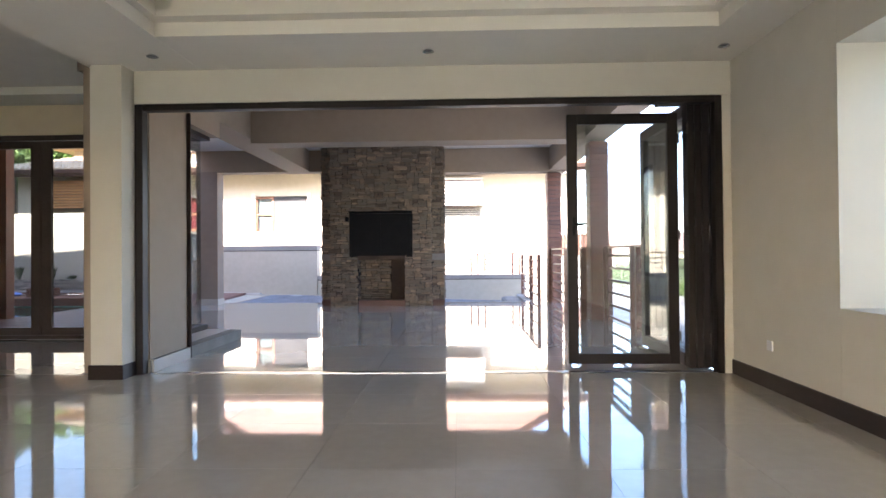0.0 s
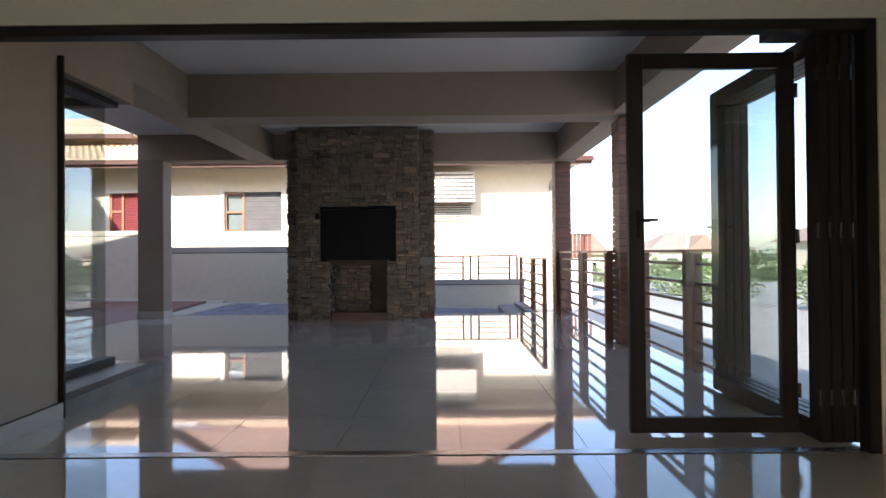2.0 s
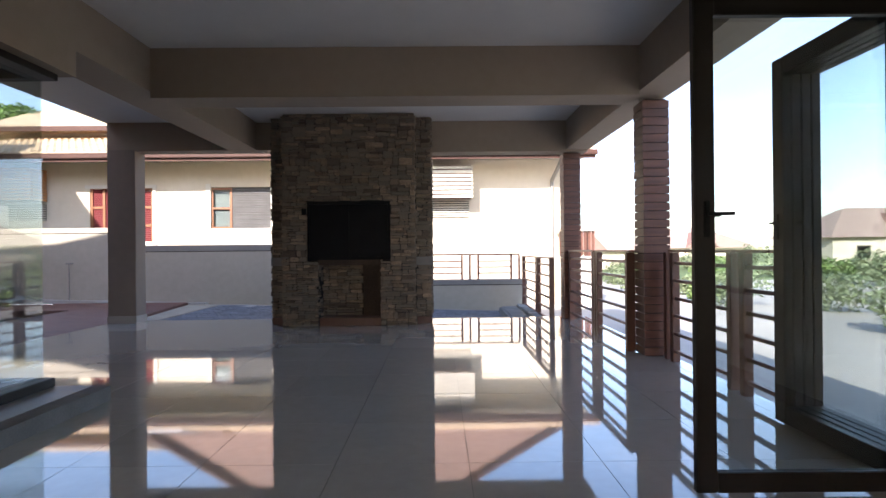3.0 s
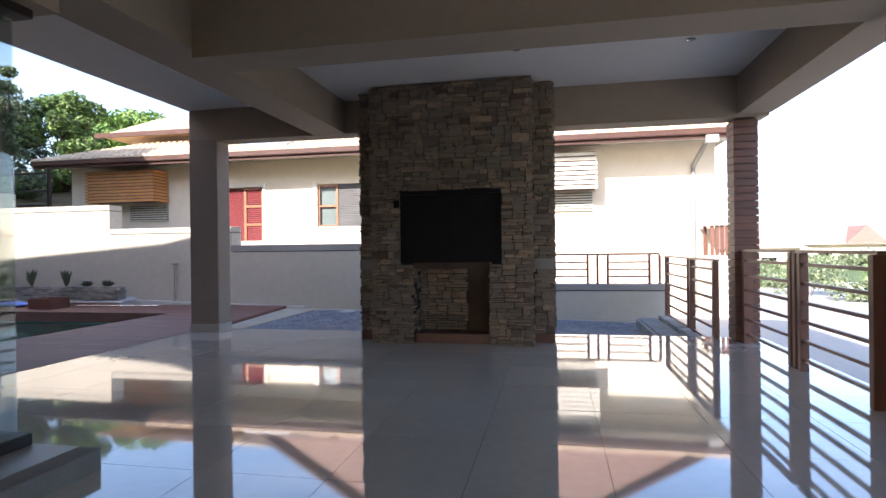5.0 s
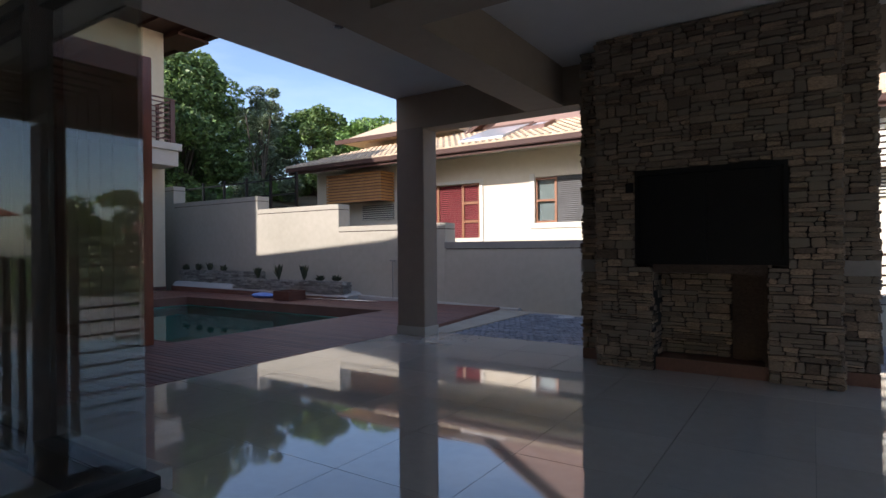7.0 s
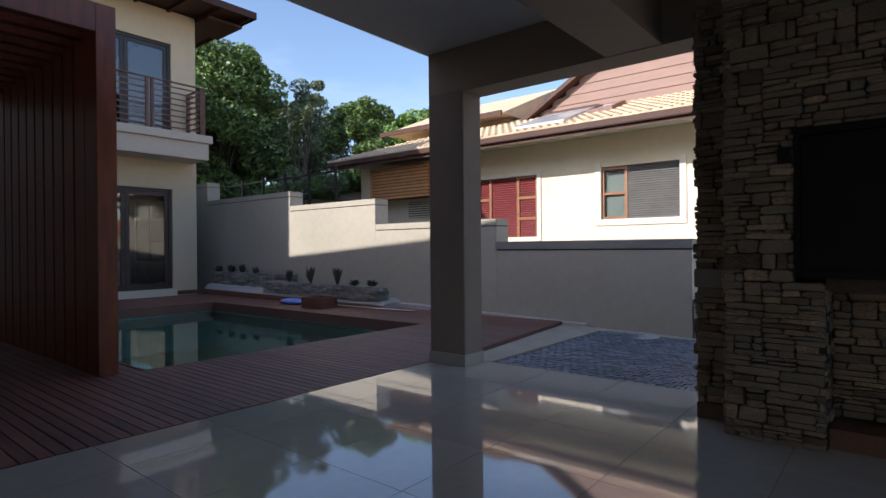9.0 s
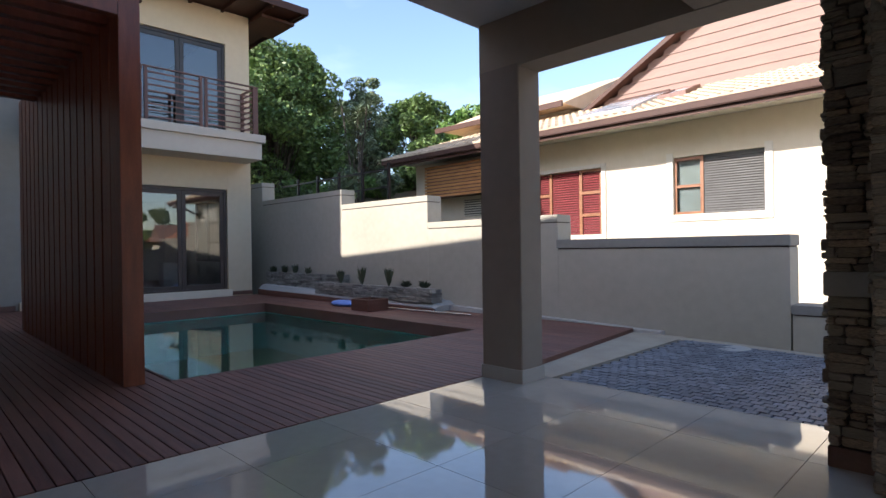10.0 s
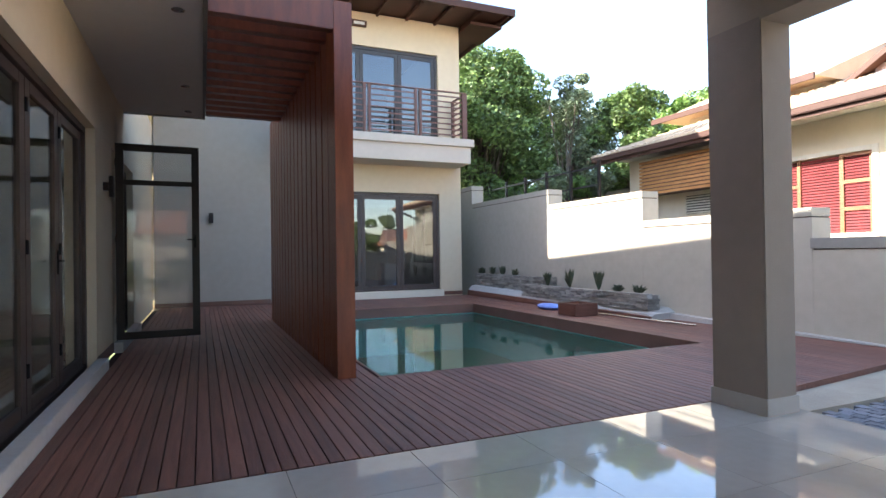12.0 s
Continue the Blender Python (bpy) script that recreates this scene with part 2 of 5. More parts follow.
# ---- builders ----
def thing(name, at, label="", category="", group=""):
    """An Empty at the base of a thing."""
    ob = new(name)
    ob.location = at
    ob.empty_display_size = 0.1
    return tagged(ob, label, category, group)


def origin(ob):
    o = Vector((0, 0, 0))
    while ob is not None:
        o += ob.location
        ob = ob.parent
    return o


def part(name, bm, mat, parent=None, label="", kind="", category=""):
    """Links a bmesh, made in world metres, as one mesh object under its parent."""
    me = bpy.data.meshes.new(name)
    if parent is not None:
        bmesh.ops.translate(bm, vec=-origin(parent), verts=bm.verts)
    bm.to_mesh(me)
    bm.free()
    for m in mat if isinstance(mat, (list, tuple)) else [mat]:
        me.materials.append(m)
    ob = new(name, me)
    ob.parent = parent
    return tagged(ob, label, category, "", kind)


def box(bm, x0, x1, y0, y1, z0, z1, mi=0, jit=0.0, rng=None):
    x0, x1, y0, y1, z0, z1 = min(x0, x1), max(x0, x1), min(y0, y1), max(y0, y1), min(z0, z1), max(z0, z1)
    j = (lambda: rng.uniform(-jit, jit)) if jit else (lambda: 0.0)
    v = [bm.verts.new((x + j(), y + j(), z + j())) for x, y, z in ((x0, y0, z0), (x1, y0, z0), (x1, y1, z0), (x0, y1, z0), (x0, y0, z1), (x1, y0, z1), (x1, y1, z1), (x0, y1, z1))]
    for f in ((3, 2, 1, 0), (4, 5, 6, 7), (0, 1, 5, 4), (1, 2, 6, 5), (2, 3, 7, 6), (3, 0, 4, 7)):
        bm.faces.new([v[i] for i in f]).material_index = mi
    return v


def boxes(*dims, mi=0):
    bm = bmesh.new()
    for d in dims:
        box(bm, *d, mi=mi)
    return bm


def soft_boxes(w, *dims):
    """Boxes with their edges worn round by w."""
    bm = boxes(*dims)
    bmesh.ops.bevel(bm, geom=bm.edges[:], offset=w, segments=2, affect="EDGES", clamp_overlap=True)
    return bm


def rod(bm, a, b, r, n=10, r2=None):
    a, b = Vector(a), Vector(b)
    q = (b - a).to_track_quat("Z", "Y").to_matrix().to_4x4()
    bmesh.ops.create_cone(bm, cap_ends=True, segments=n, radius1=r, radius2=r if r2 is None else r2, depth=(b - a).length, matrix=Matrix.Translation((a + b) / 2) @ q)
    return bm


def prism(bm, pts, axis, a, b, mi=0):
    """A flat outline of (u, v) points pushed from a to b along an axis."""
    put = {"x": lambda u, v, w: (w, u, v), "y": lambda u, v, w: (u, w, v), "z": lambda u, v, w: (u, v, w)}[axis]
    lo, hi = [bm.verts.new(put(u, v, a)) for u, v in pts], [bm.verts.new(put(u, v, b)) for u, v in pts]
    bm.faces.new(lo).material_index = mi
    bm.faces.new(hi[::-1]).material_index = mi
    for i in range(len(pts)):
        k = (i + 1) % len(pts)
        bm.faces.new((lo[i], hi[i], hi[k], lo[k])).material_index = mi
    return bm


def tidy(bm):
    bmesh.ops.recalc_face_normals(bm, faces=bm.faces)
    return bm


def structure(name, bm, mat, label=""):
    return part(name, tidy(bm), mat, None, label, "structure")


# ---- the plan ----
SLAB = 3.50          # terrace ceiling at its outer strip
INSLAB = 3.48        # terrace ceiling between the beams
DECK_Z = 0.0
WALL_Y = 16.9        # boundary wall, near face
WING_X = -17.0       # facade of the wing
FAR_Y = 23.2         # neighbour's facade
NW_Y = 7.72          # outer face of the house wall along the deck
OPEN_Y = 5.40        # doors between room and terrace

# ground, paving, drive, hill
structure("ground", boxes((-400, 400, -400, 400, -1.3, -1.1)), LAWN, "green lawn and open ground to the horizon")
structure("driveway", prism(bmesh.new(), [(3.6, -0.75), (30, -1.02), (30, -1.09), (3.6, -1.09)], "y", -20, 40), ROAD, "sun-bleached concrete driveway beside the terrace")
structure("yard_base", prism(bmesh.new(), [(-4.88, -0.13), (-4, -0.13), (3.4, -0.37), (3.4, -1.08), (-4.88, -1.08)], "y", 13.1, 22.9), SANDPAVE, "sandy bed under the paving")

# interior floor, terrace floor
structure("terrace_slab", boxes((-4.92, 3.52, 7.73, 13.15, -1.08, -0.014), (-2.497, 3.52, 5.45, 7.727, -1.08, -0.014), (-2.45, -1.9, 5.45, 7.66, -0.012, 0.12)), GROUT, "grey grout bed of the terrace")
structure("room_slab", boxes((-10.5, 4.1, -5.0, 5.44, -1.08, -0.014), (-10.5, -2.5, 5.44, 7.5, -1.08, -0.014)), GROUT, "grey grout bed of the room floor")


def tiles(name, x0, x1, y0, y1, ox, oy, pitch, gap, holes=()):
    """Square tiles on a grid whose joints pass through (ox, oy); whole ones share a mesh."""
    base = new(name)
    tagged(base, "polished cream porcelain floor tiles with thin dark joints", "floor", "", "structure")
    for i in range(math.floor((x0 - ox) / pitch), math.ceil((x1 - ox) / pitch)):
        for k in range(math.floor((y0 - oy) / pitch), math.ceil((y1 - oy) / pitch)):
            a, b = max(x0, ox + i * pitch + gap), min(x1, ox + (i + 1) * pitch - gap)
            c, d = max(y0, oy + k * pitch + gap), min(y1, oy + (k + 1) * pitch - gap)
            if b - a < 0.02 or d - c < 0.02 or any(a >= h[0] and b <= h[1] and c >= h[2] and d <= h[3] for h in holes):
                continue
            part("tile", boxes((a, b, c, d, -0.013, 0.0)), TILE, base)
    return base


# ---- terrace roof and columns ----
structure("ceiling", boxes((-4.95, -2.55, 5.72, 13.05, SLAB, SLAB + 0.28), (-2.547, 3.45, 5.72, 13.05, INSLAB, SLAB + 0.28)), SOFFIT, "painted grey-white concrete terrace ceiling")
structure("beam_north", boxes((-4.91, -1.955, 12.72, 13.05, 3.0, SLAB - 0.003), (0.735, 3.47, 12.70, 13.07, 2.94, INSLAB - 0.003)), PLASTER, "plastered beam at the terrace edge")
structure("beam_east", boxes((3.09, 3.49, 5.72, 12.697, 2.97, INSLAB - 0.003)), PLASTER, "plastered beam above the timber-clad pillars")
structure("beam_middle", boxes((-2.30, 3.087, 9.12, 9.56, 2.93, INSLAB - 0.003)), PLASTER, "plastered beam across the terrace ceiling")
structure("beam_west", boxes((-2.80, -2.303, 5.72, 12.697, 3.0, SLAB - 0.003)), PLASTER, "plastered beam along the terrace ceiling")
structure("beam_house", boxes((-1.91, 3.9, 5.465, 5.717, 2.64, SLAB)), PLASTER, "plastered lintel over the folding doors")
structure("roof_slab", boxes((-4.97, 3.6, 5.3, 13.1, SLAB + 0.283, SLAB + 0.5)), PLASTER, "plastered edge of the terrace roof")
col = thing("column", (-4.67, 12.89, 0), "square greige plastered terrace column with a tiled base", "column")
part("shaft", soft_boxes(0.008, (-4.913, -4.427, 12.717, 13.053, 0.10, 3.03)), COLUMNSHADE, col)
part("base_tile", soft_boxes(0.004, (-4.925, -4.415, 12.705, 13.065, 0.0, 0.13)), BASETILE, col, "cream tiled column base")


def clad_pillar(x, y):
    p = thing("clad_pillar", (x + 0.15, y + 0.15, 0), "square pillar clad in horizontal brown timber boards", "pillar", "timber-clad pillars")
    part("core", boxes((x + 0.024, x + 0.276, y + 0.024, y + 0.276, 0, 2.93)), DECKDARK, p)
    z, rng = 0.01, random.Random(7)
    proto = None
    while z < 2.9:
        h = 0.088
        bm = bmesh.new()
        box(bm, x, x + 0.30, y, y + 0.022, z, z + h)
        box(bm, x, x + 0.30, y + 0.278, y + 0.30, z, z + h)
        box(bm, x, x + 0.022, y + 0.022, y + 0.278, z, z + h)
        box(bm, x + 0.278, x + 0.30, y + 0.022, y + 0.278, z, z + h)
        part("board", bm, CLAD, p).location.x += rng.uniform(-0.003, 0.003)
        z += h + 0.009
    return p


clad_pillar(3.185, 9.29)
clad_pillar(3.06, 12.78)


# ---- railings ----
def railing(at, length, axis, top, bars, zlow, label, posts=(0.0, 1.0), group="terrace balustrade panels"):
    """A panel of flat bars between two upright planks, along x or y."""
    x, y, z = at
    r = thing("railing", at, label, "railing", group)
    def span(a, b, w0, w1, z0, z1):
        return (x + a, x + b, y + w0, y + w1, z + z0, z + z1) if axis == "x" else (x + w0, x + w1, y + a, y + b, z + z0, z + z1)
    for a in (0.0, length - 0.075):
        part("post", soft_boxes(0.004, span(a, a + 0.075, -0.04, 0.04, 0, top - 0.03)), POST, r)
    part("handrail", soft_boxes(0.004, span(-0.03, length + 0.03, -0.045, 0.045, top - 0.028, top)), BAR, r)
    for k in range(bars):
        zz = zlow + k * (top - 0.16 - zlow) / max(1, bars - 1)
        part("bar", boxes(span(0.075, length - 0.075, -0.018, 0.018, zz, zz + 0.032)), BAR, r)
    return r


RAIL = "brown metal and timber balustrade panel on the terrace edge"
for y0, y1 in ((6.95, 7.62), (7.75, 9.02)):
    railing((3.40, y0, 0), y1 - y0, "y", 1.21, 6, 0.10, RAIL)
for y0, y1 in ((9.63, 11.04), (11.20, 12.72)):
    railing((3.16, y0, 0), y1 - y0, "y", 1.21, 6, 0.10, RAIL)
for x, y in ((3.40, 9.15), (3.16, 11.12), (3.13, 9.64), (3.20, 12.70)):
    p = thing("rail_post", (x, y, 0), "dark red-brown timber post standing on the terrace", "post", "loose balustrade posts")
    part("plank", soft_boxes(0.004, (x - 0.04, x + 0.04, y - 0.036, y + 0.036, 0, 1.18)), POST, p)
for y0, y1 in ((12.98, 14.36), (14.45, 16.35)):
    railing((2.88, y0, -0.2), y1 - y0, "y", 1.28, 6, 0.12, "brown balustrade panel along the sloping yard", group="yard balustrade panels")


# ---- stone fireplace ----
fire = thing("fireplace", (-0.64, 12.5, 0), "tall built-in barbecue fireplace faced in stacked brown sandstone", "fireplace")
FX0, FX1, FY, SY = -1.70, 0.47, 12.08, 12.36
for d in ((FX0 + 0.02, -1.12, FY + 0.04, 12.5, 0, 1.02), (-0.10, FX1 - 0.02, FY + 0.04, 12.5, 0, 1.02), (FX0 + 0.02, -1.28, FY + 0.04, 12.5, 1.02, 2.04), (0.06, FX1 - 0.02, FY + 0.04, 12.5, 1.02, 2.04),
          (FX0 + 0.02, FX1 - 0.02, FY + 0.04, 12.5, 2.04, INSLAB - 0.004), (-1.95, FX0, SY + 0.04, 12.5, 0, INSLAB - 0.004), (FX1, 0.73, SY + 0.04, 12.5, 0, INSLAB - 0.004), (-1.95, 0.73, 12.503, 13.02, 0, INSLAB - 0.004)):
    part("core", boxes(d), MORTAR, fire, "dark mortar core")
rng = random.Random(11)


def courses(u0, u1, z0, z1, avoid=()):
    """Flat stones in short, broken courses, laid about any openings (u0, u1, z0, z1)."""
    out, z = [], z0
    while z < z1 - 0.015:
        band = min(rng.uniform(0.08, 0.17), z1 - z)
        u = u0 - rng.uniform(0, 0.3)
        while u < u1:
            w = rng.uniform(0.10, 0.42)
            lay = rng.choice((2, 3, 3, 4)) if band > 0.12 else rng.choice((1, 2, 2, 3))
            cuts = sorted([0.0, 1.0] + [(k + rng.uniform(-0.28, 0.28)) / lay for k in range(1, lay)])
            for q0, q1 in zip(cuts, cuts[1:]):
                e, g = z + q0 * band, z + q1 * band
                p = u
                while p < u + w - 0.01:
                    v = min(rng.uniform(0.08, 0.30), u + w - p)
                    if u + w - p - v < 0.05:
                        v = u + w - p
                    spans = [(max(p, u0), min(p + v, u1))]
                    for p0, p1, r0, r1 in avoid:
                        if g > r0 + 0.012 and e < r1 - 0.012:
                            spans = [t for c, d in spans for t in ((c, min(d, p0)), (max(c, p1), d)) if t[1] - t[0] > 0.02]
                    out += [(c + 0.003, d - 0.004, e + 0.002, g - 0.003) for c, d in spans if d - c > 0.03 and g - e > 0.012]
                    p += v
            u += w
        z += band
    return out


def stone(bm, c, d, e, g, face, axis, out):
    """One split stone: an uneven eight-cornered outline with a chipped front."""
    r = rng.uniform(-0.006, 0.028)
    w, h = d - c, g - e
    cu, cv = min(0.014, w * 0.12) * rng.uniform(0.3, 1.6), min(0.010, h * 0.2)
    ring = [(c + cu, e), (d - cu, e), (d, e + cv), (d, g - cv), (d - cu, g), (c + cu, g), (c, g - cv), (c, e + cv)]
    ring = [(u + rng.uniform(-0.006, 0.006), v + rng.uniform(-0.005, 0.005)) for u, v in ring]
    mu, mv = (c + d) / 2, (e + g) / 2
    rows = []
    for depth, shrink in ((-0.05, 0.0), (r - 0.005, 0.0), (r, 0.005)):
        row = []
        for u, v in ring:
            u2, v2 = u + shrink * (1 if u < mu else -1) * min(1, w / 0.08), v + shrink * (1 if v < mv else -1) * min(0.7, h / 0.06)
            q = face - (depth + (rng.uniform(-0.004, 0.004) if depth > 0 else 0)) * out
            row.append(bm.verts.new((u2, q, v2) if axis == "y" else (q, u2, v2)))
        rows.append(row)
    for a, b in zip(rows, rows[1:]):
        for i in range(8):
            k = (i + 1) % 8
            bm.faces.new((a[i], a[k], b[k], b[i]))
    bm.faces.new(rows[2])


front = courses(FX0, FX1, 0.0, INSLAB - 0.01, ((-1.28, 0.06, 1.10, 2.03), (-1.12, -0.10, 0.0, 1.12)))
near, rest = [], []
for s in front:
    (near if s[2] < 1.42 and len(near) < 290 else rest).append(s)
for s in near:
    bm = bmesh.new()
    stone(bm, *s, FY, "y", 1)
    part("stone", bm, STONE, fire)
bm = bmesh.new()
for s in rest:
    stone(bm, *s, FY, "y", 1)
for u0, u1 in ((-1.95, FX0), (FX1, 0.73)):
    for s in courses(u0, u1, 0.13, INSLAB - 0.01, ((-9, 9, 0.98, 1.13),)):
        stone(bm, *s, SY, "y", 1)
for s in courses(FY, SY + 0.02, 0.0, INSLAB - 0.01):
    stone(bm, *s, FX0 + 0.01, "x", 1)
for s in courses(FY, SY + 0.02, 0.0, INSLAB - 0.01):
    stone(bm, *s, FX1 - 0.01, "x", -1)
for s in courses(SY, 13.02, 0.13, INSLAB - 0.01):
    stone(bm, *s, -1.95, "x", 1)
for s in courses(SY, 13.02, 0.13, INSLAB - 0.01):
    stone(bm, *s, 0.73, "x", -1)
for s in courses(-1.12, -0.435, 0.14, 1.08):
    stone(bm, *s, 12.46, "y", 1)
for s in courses(FY + 0.02, 12.46, 0.14, 1.02):
    stone(bm, *s, -1.13, "x", -1)
for s in courses(FY + 0.02, 12.46, 0.14, 1.02):
    stone(bm, *s, -0.09, "x", 1)
part("stonework", bm, STONEFAR, fire, "stacked brown sandstone facing", "stuff")
for u0, u1 in ((-1.965, FX0 - 0.003), (FX1 + 0.003, 0.745)):
    part("band_stone", soft_boxes(0.006, (u0, u1, SY - 0.02, SY + 0.06, 0.985, 1.125)), CAPGREY, fire, "smooth grey band stone")
    part("plinth", soft_boxes(0.004, (u0 + 0.01, u1 - 0.01, SY - 0.005, SY + 0.05, 0.0, 0.12)), HEARTH, fire, "red-brown plinth strip")
part("hearth", soft_boxes(0.006, (-1.115, -0.105, 12.16, 12.49, 0.0, 0.13)), HEARTH, fire, "red-brown hearth slab")
# dark panel that paints the shade on the right of the recess
part("back_panel", boxes((-0.43, -0.105, 12.43, 12.50, 0.13, 1.09), (-0.135, -0.105, 12.16, 12.43, 0.13, 1.09)), SHADEBROWN, fire, "smooth brown render with the recess shade in its colour")
oven = part("firebox", boxes((-1.27, 0.05, 12.42, 12.49, 1.12, 2.02), (-1.27, -1.25, 12.13, 12.42, 1.12, 2.02), (0.03, 0.05, 12.13, 12.42, 1.12, 2.02), (-1.25, 0.03, 12.13, 12.42, 2.0, 2.02), (-1.25, 0.03, 12.13, 12.42, 1.12, 1.14)), STEEL, fire, "black steel firebox")
part("frame", soft_boxes(0.003, (-1.285, 0.065, 12.055, 12.08, 1.99, 2.04), (-1.285, 0.065, 12.055, 12.08, 1.085, 1.13), (-1.285, -1.25, 12.055, 12.08, 1.13, 1.99), (0.03, 0.065, 12.055, 12.08, 1.13, 1.99)), STEEL, fire, "black steel frame")
part("door", soft_boxes(0.003, (-1.245, -0.612, 12.083, 12.10, 1.135, 1.985), (-0.608, 0.025, 12.083, 12.10, 1.135, 1.985)), STEEL, fire, "closed black steel doors")
part("lintel", boxes((-1.12, -0.10, 12.11, 12.46, 1.0, 1.085)), SHADEBROWN, fire, "dark red-brown lintel")

lamp = thing("wall_switch", (-1.33, 12.05, 1.87), "small black isolator switch on the fireplace stone", "switch")
part("body", soft_boxes(0.004, (-1.37, -1.30, 12.03, 12.075, 1.82, 1.92)), STEEL, lamp)

# ---- the room ----
structure("wall_north", boxes((-2.30, -2.01, 5.17, 5.44, 0, 3.3), (-2.007, 3.55, 5.36, 5.445, 2.553, 3.3)), INNER, "warm white plastered wall above the folding doors")
structure("wall_east", boxes((3.55, 4.10, 3.93, 5.45, 0, 3.3), (3.55, 4.10, -5.0, 3.927, 0, 0.73), (3.55, 4.10, -5.0, 3.927, 2.48, 3.3), (3.55, 4.10, -5.0, 1.8, 0.733, 2.477)), INNER, "warm white plastered wall with a deep window")
# unseen wall that closes the room; added openings are sized to let sun in
structure("wall_south", boxes((-10.5, -4.5, -5.3, -5.003, 0, 3.3), (-1.5, -0.8, -5.3, -5.003, 0, 2.3), (1.3, 4.1, -5.3, -5.003, 0, 3.3), (-4.497, 1.297, -5.3, -5.003, 2.303, 3.3)), INNER, "warm white plastered wall")
structure("wall_west", boxes((-10.8, -10.503, -5.0, 7.72, 0, 3.3)), INNER, "warm white plastered wall")
structure("ceiling_room", boxes((-2.35, -1.36, -5.0, 5.357, 2.86, 3.3), (3.08, 3.547, -5.0, 5.357, 2.86, 3.3), (-1.357, 3.077, 4.55, 5.357, 2.86, 3.3), (-1.357, 3.077, -5.0, -3.0, 2.86, 3.3), (-1.357, 3.077, -2.997, 4.547, 3.16, 3.3)), CEILING, "white plastered ceiling with a raised tray")
structure("cornice", boxes((-1.45, 3.18, 4.43, 4.547, 2.97, 3.02), (-1.45, -1.28, -2.9, 4.43, 2.97, 3.02), (3.0, 3.18, -2.9, 4.43, 2.97, 3.02)), CEILING, "white stepped edge of the ceiling tray")
structure("ceiling_hall", boxes((-10.5, -2.353, -5.0, 7.5, 3.25, 3.3), (-10.5, -2.353, 7.0, 7.497, 3.15, 3.247)), CEILING, "white plastered hall ceiling")
structure("baseboard", boxes((-2.315, -1.995, 5.155, 5.168, 0, 0.13), (-2.008, -1.995, 5.17, 5.36, 0, 0.13), (-2.315, -2.302, 5.17, 5.44, 0, 0.13), (3.533, 3.548, -5.0, 5.36, 0, 0.13)), SKIRT, "dark brown skirting board")
structure("stub_wall", boxes((-2.55, -1.92, 5.47, 6.20, 0.12, SLAB), (-2.55, -2.303, 5.445, 5.467, 0, SLAB)), PLASTER, "greige plastered wall beside the folding doors")
structure("plinth", boxes((-2.52, -1.885, 5.47, 6.22, 0, 0.12)), BASETILE, "cream tiled plinth")
structure("glass_lintel", boxes((-2.55, -2.2, 6.223, 7.71, 2.72, SLAB)), PLASTER, "plastered lintel above the corner glass")
structure("glass_plinth", soft_boxes(0.006, (-2.55, -2.04, 6.223, 7.66, 0, 0.125)), BASETILE, "cream tiled step below the corner glass")
structure("threshold", boxes((-1.9, 3.45, 5.40, 5.47, -0.02, 0.006)), CHROME, "thin metal door track in the floor")
win = thing("window", (4.02, 2.86, 0.73), "tall window in a deep white reveal", "window")
part("frame", boxes((4.02, 4.08, 1.8, 1.86, 0.733, 2.477), (4.02, 4.08, 3.867, 3.927, 0.733, 2.477), (4.02, 4.08, 1.86, 3.867, 0.733, 0.79), (4.02, 4.08, 1.86, 3.867, 2.42, 2.477)), DARKFRAME, win)
part("pane", boxes((4.047, 4.053, 1.86, 3.867, 0.79, 2.42)), GLASS, win)
tagged(part("socket_outlet", soft_boxes(0.003, (3.538, 3.549, 4.72, 4.80, 0.31, 0.39)), WHITE), "white electric socket on the wall", "socket")


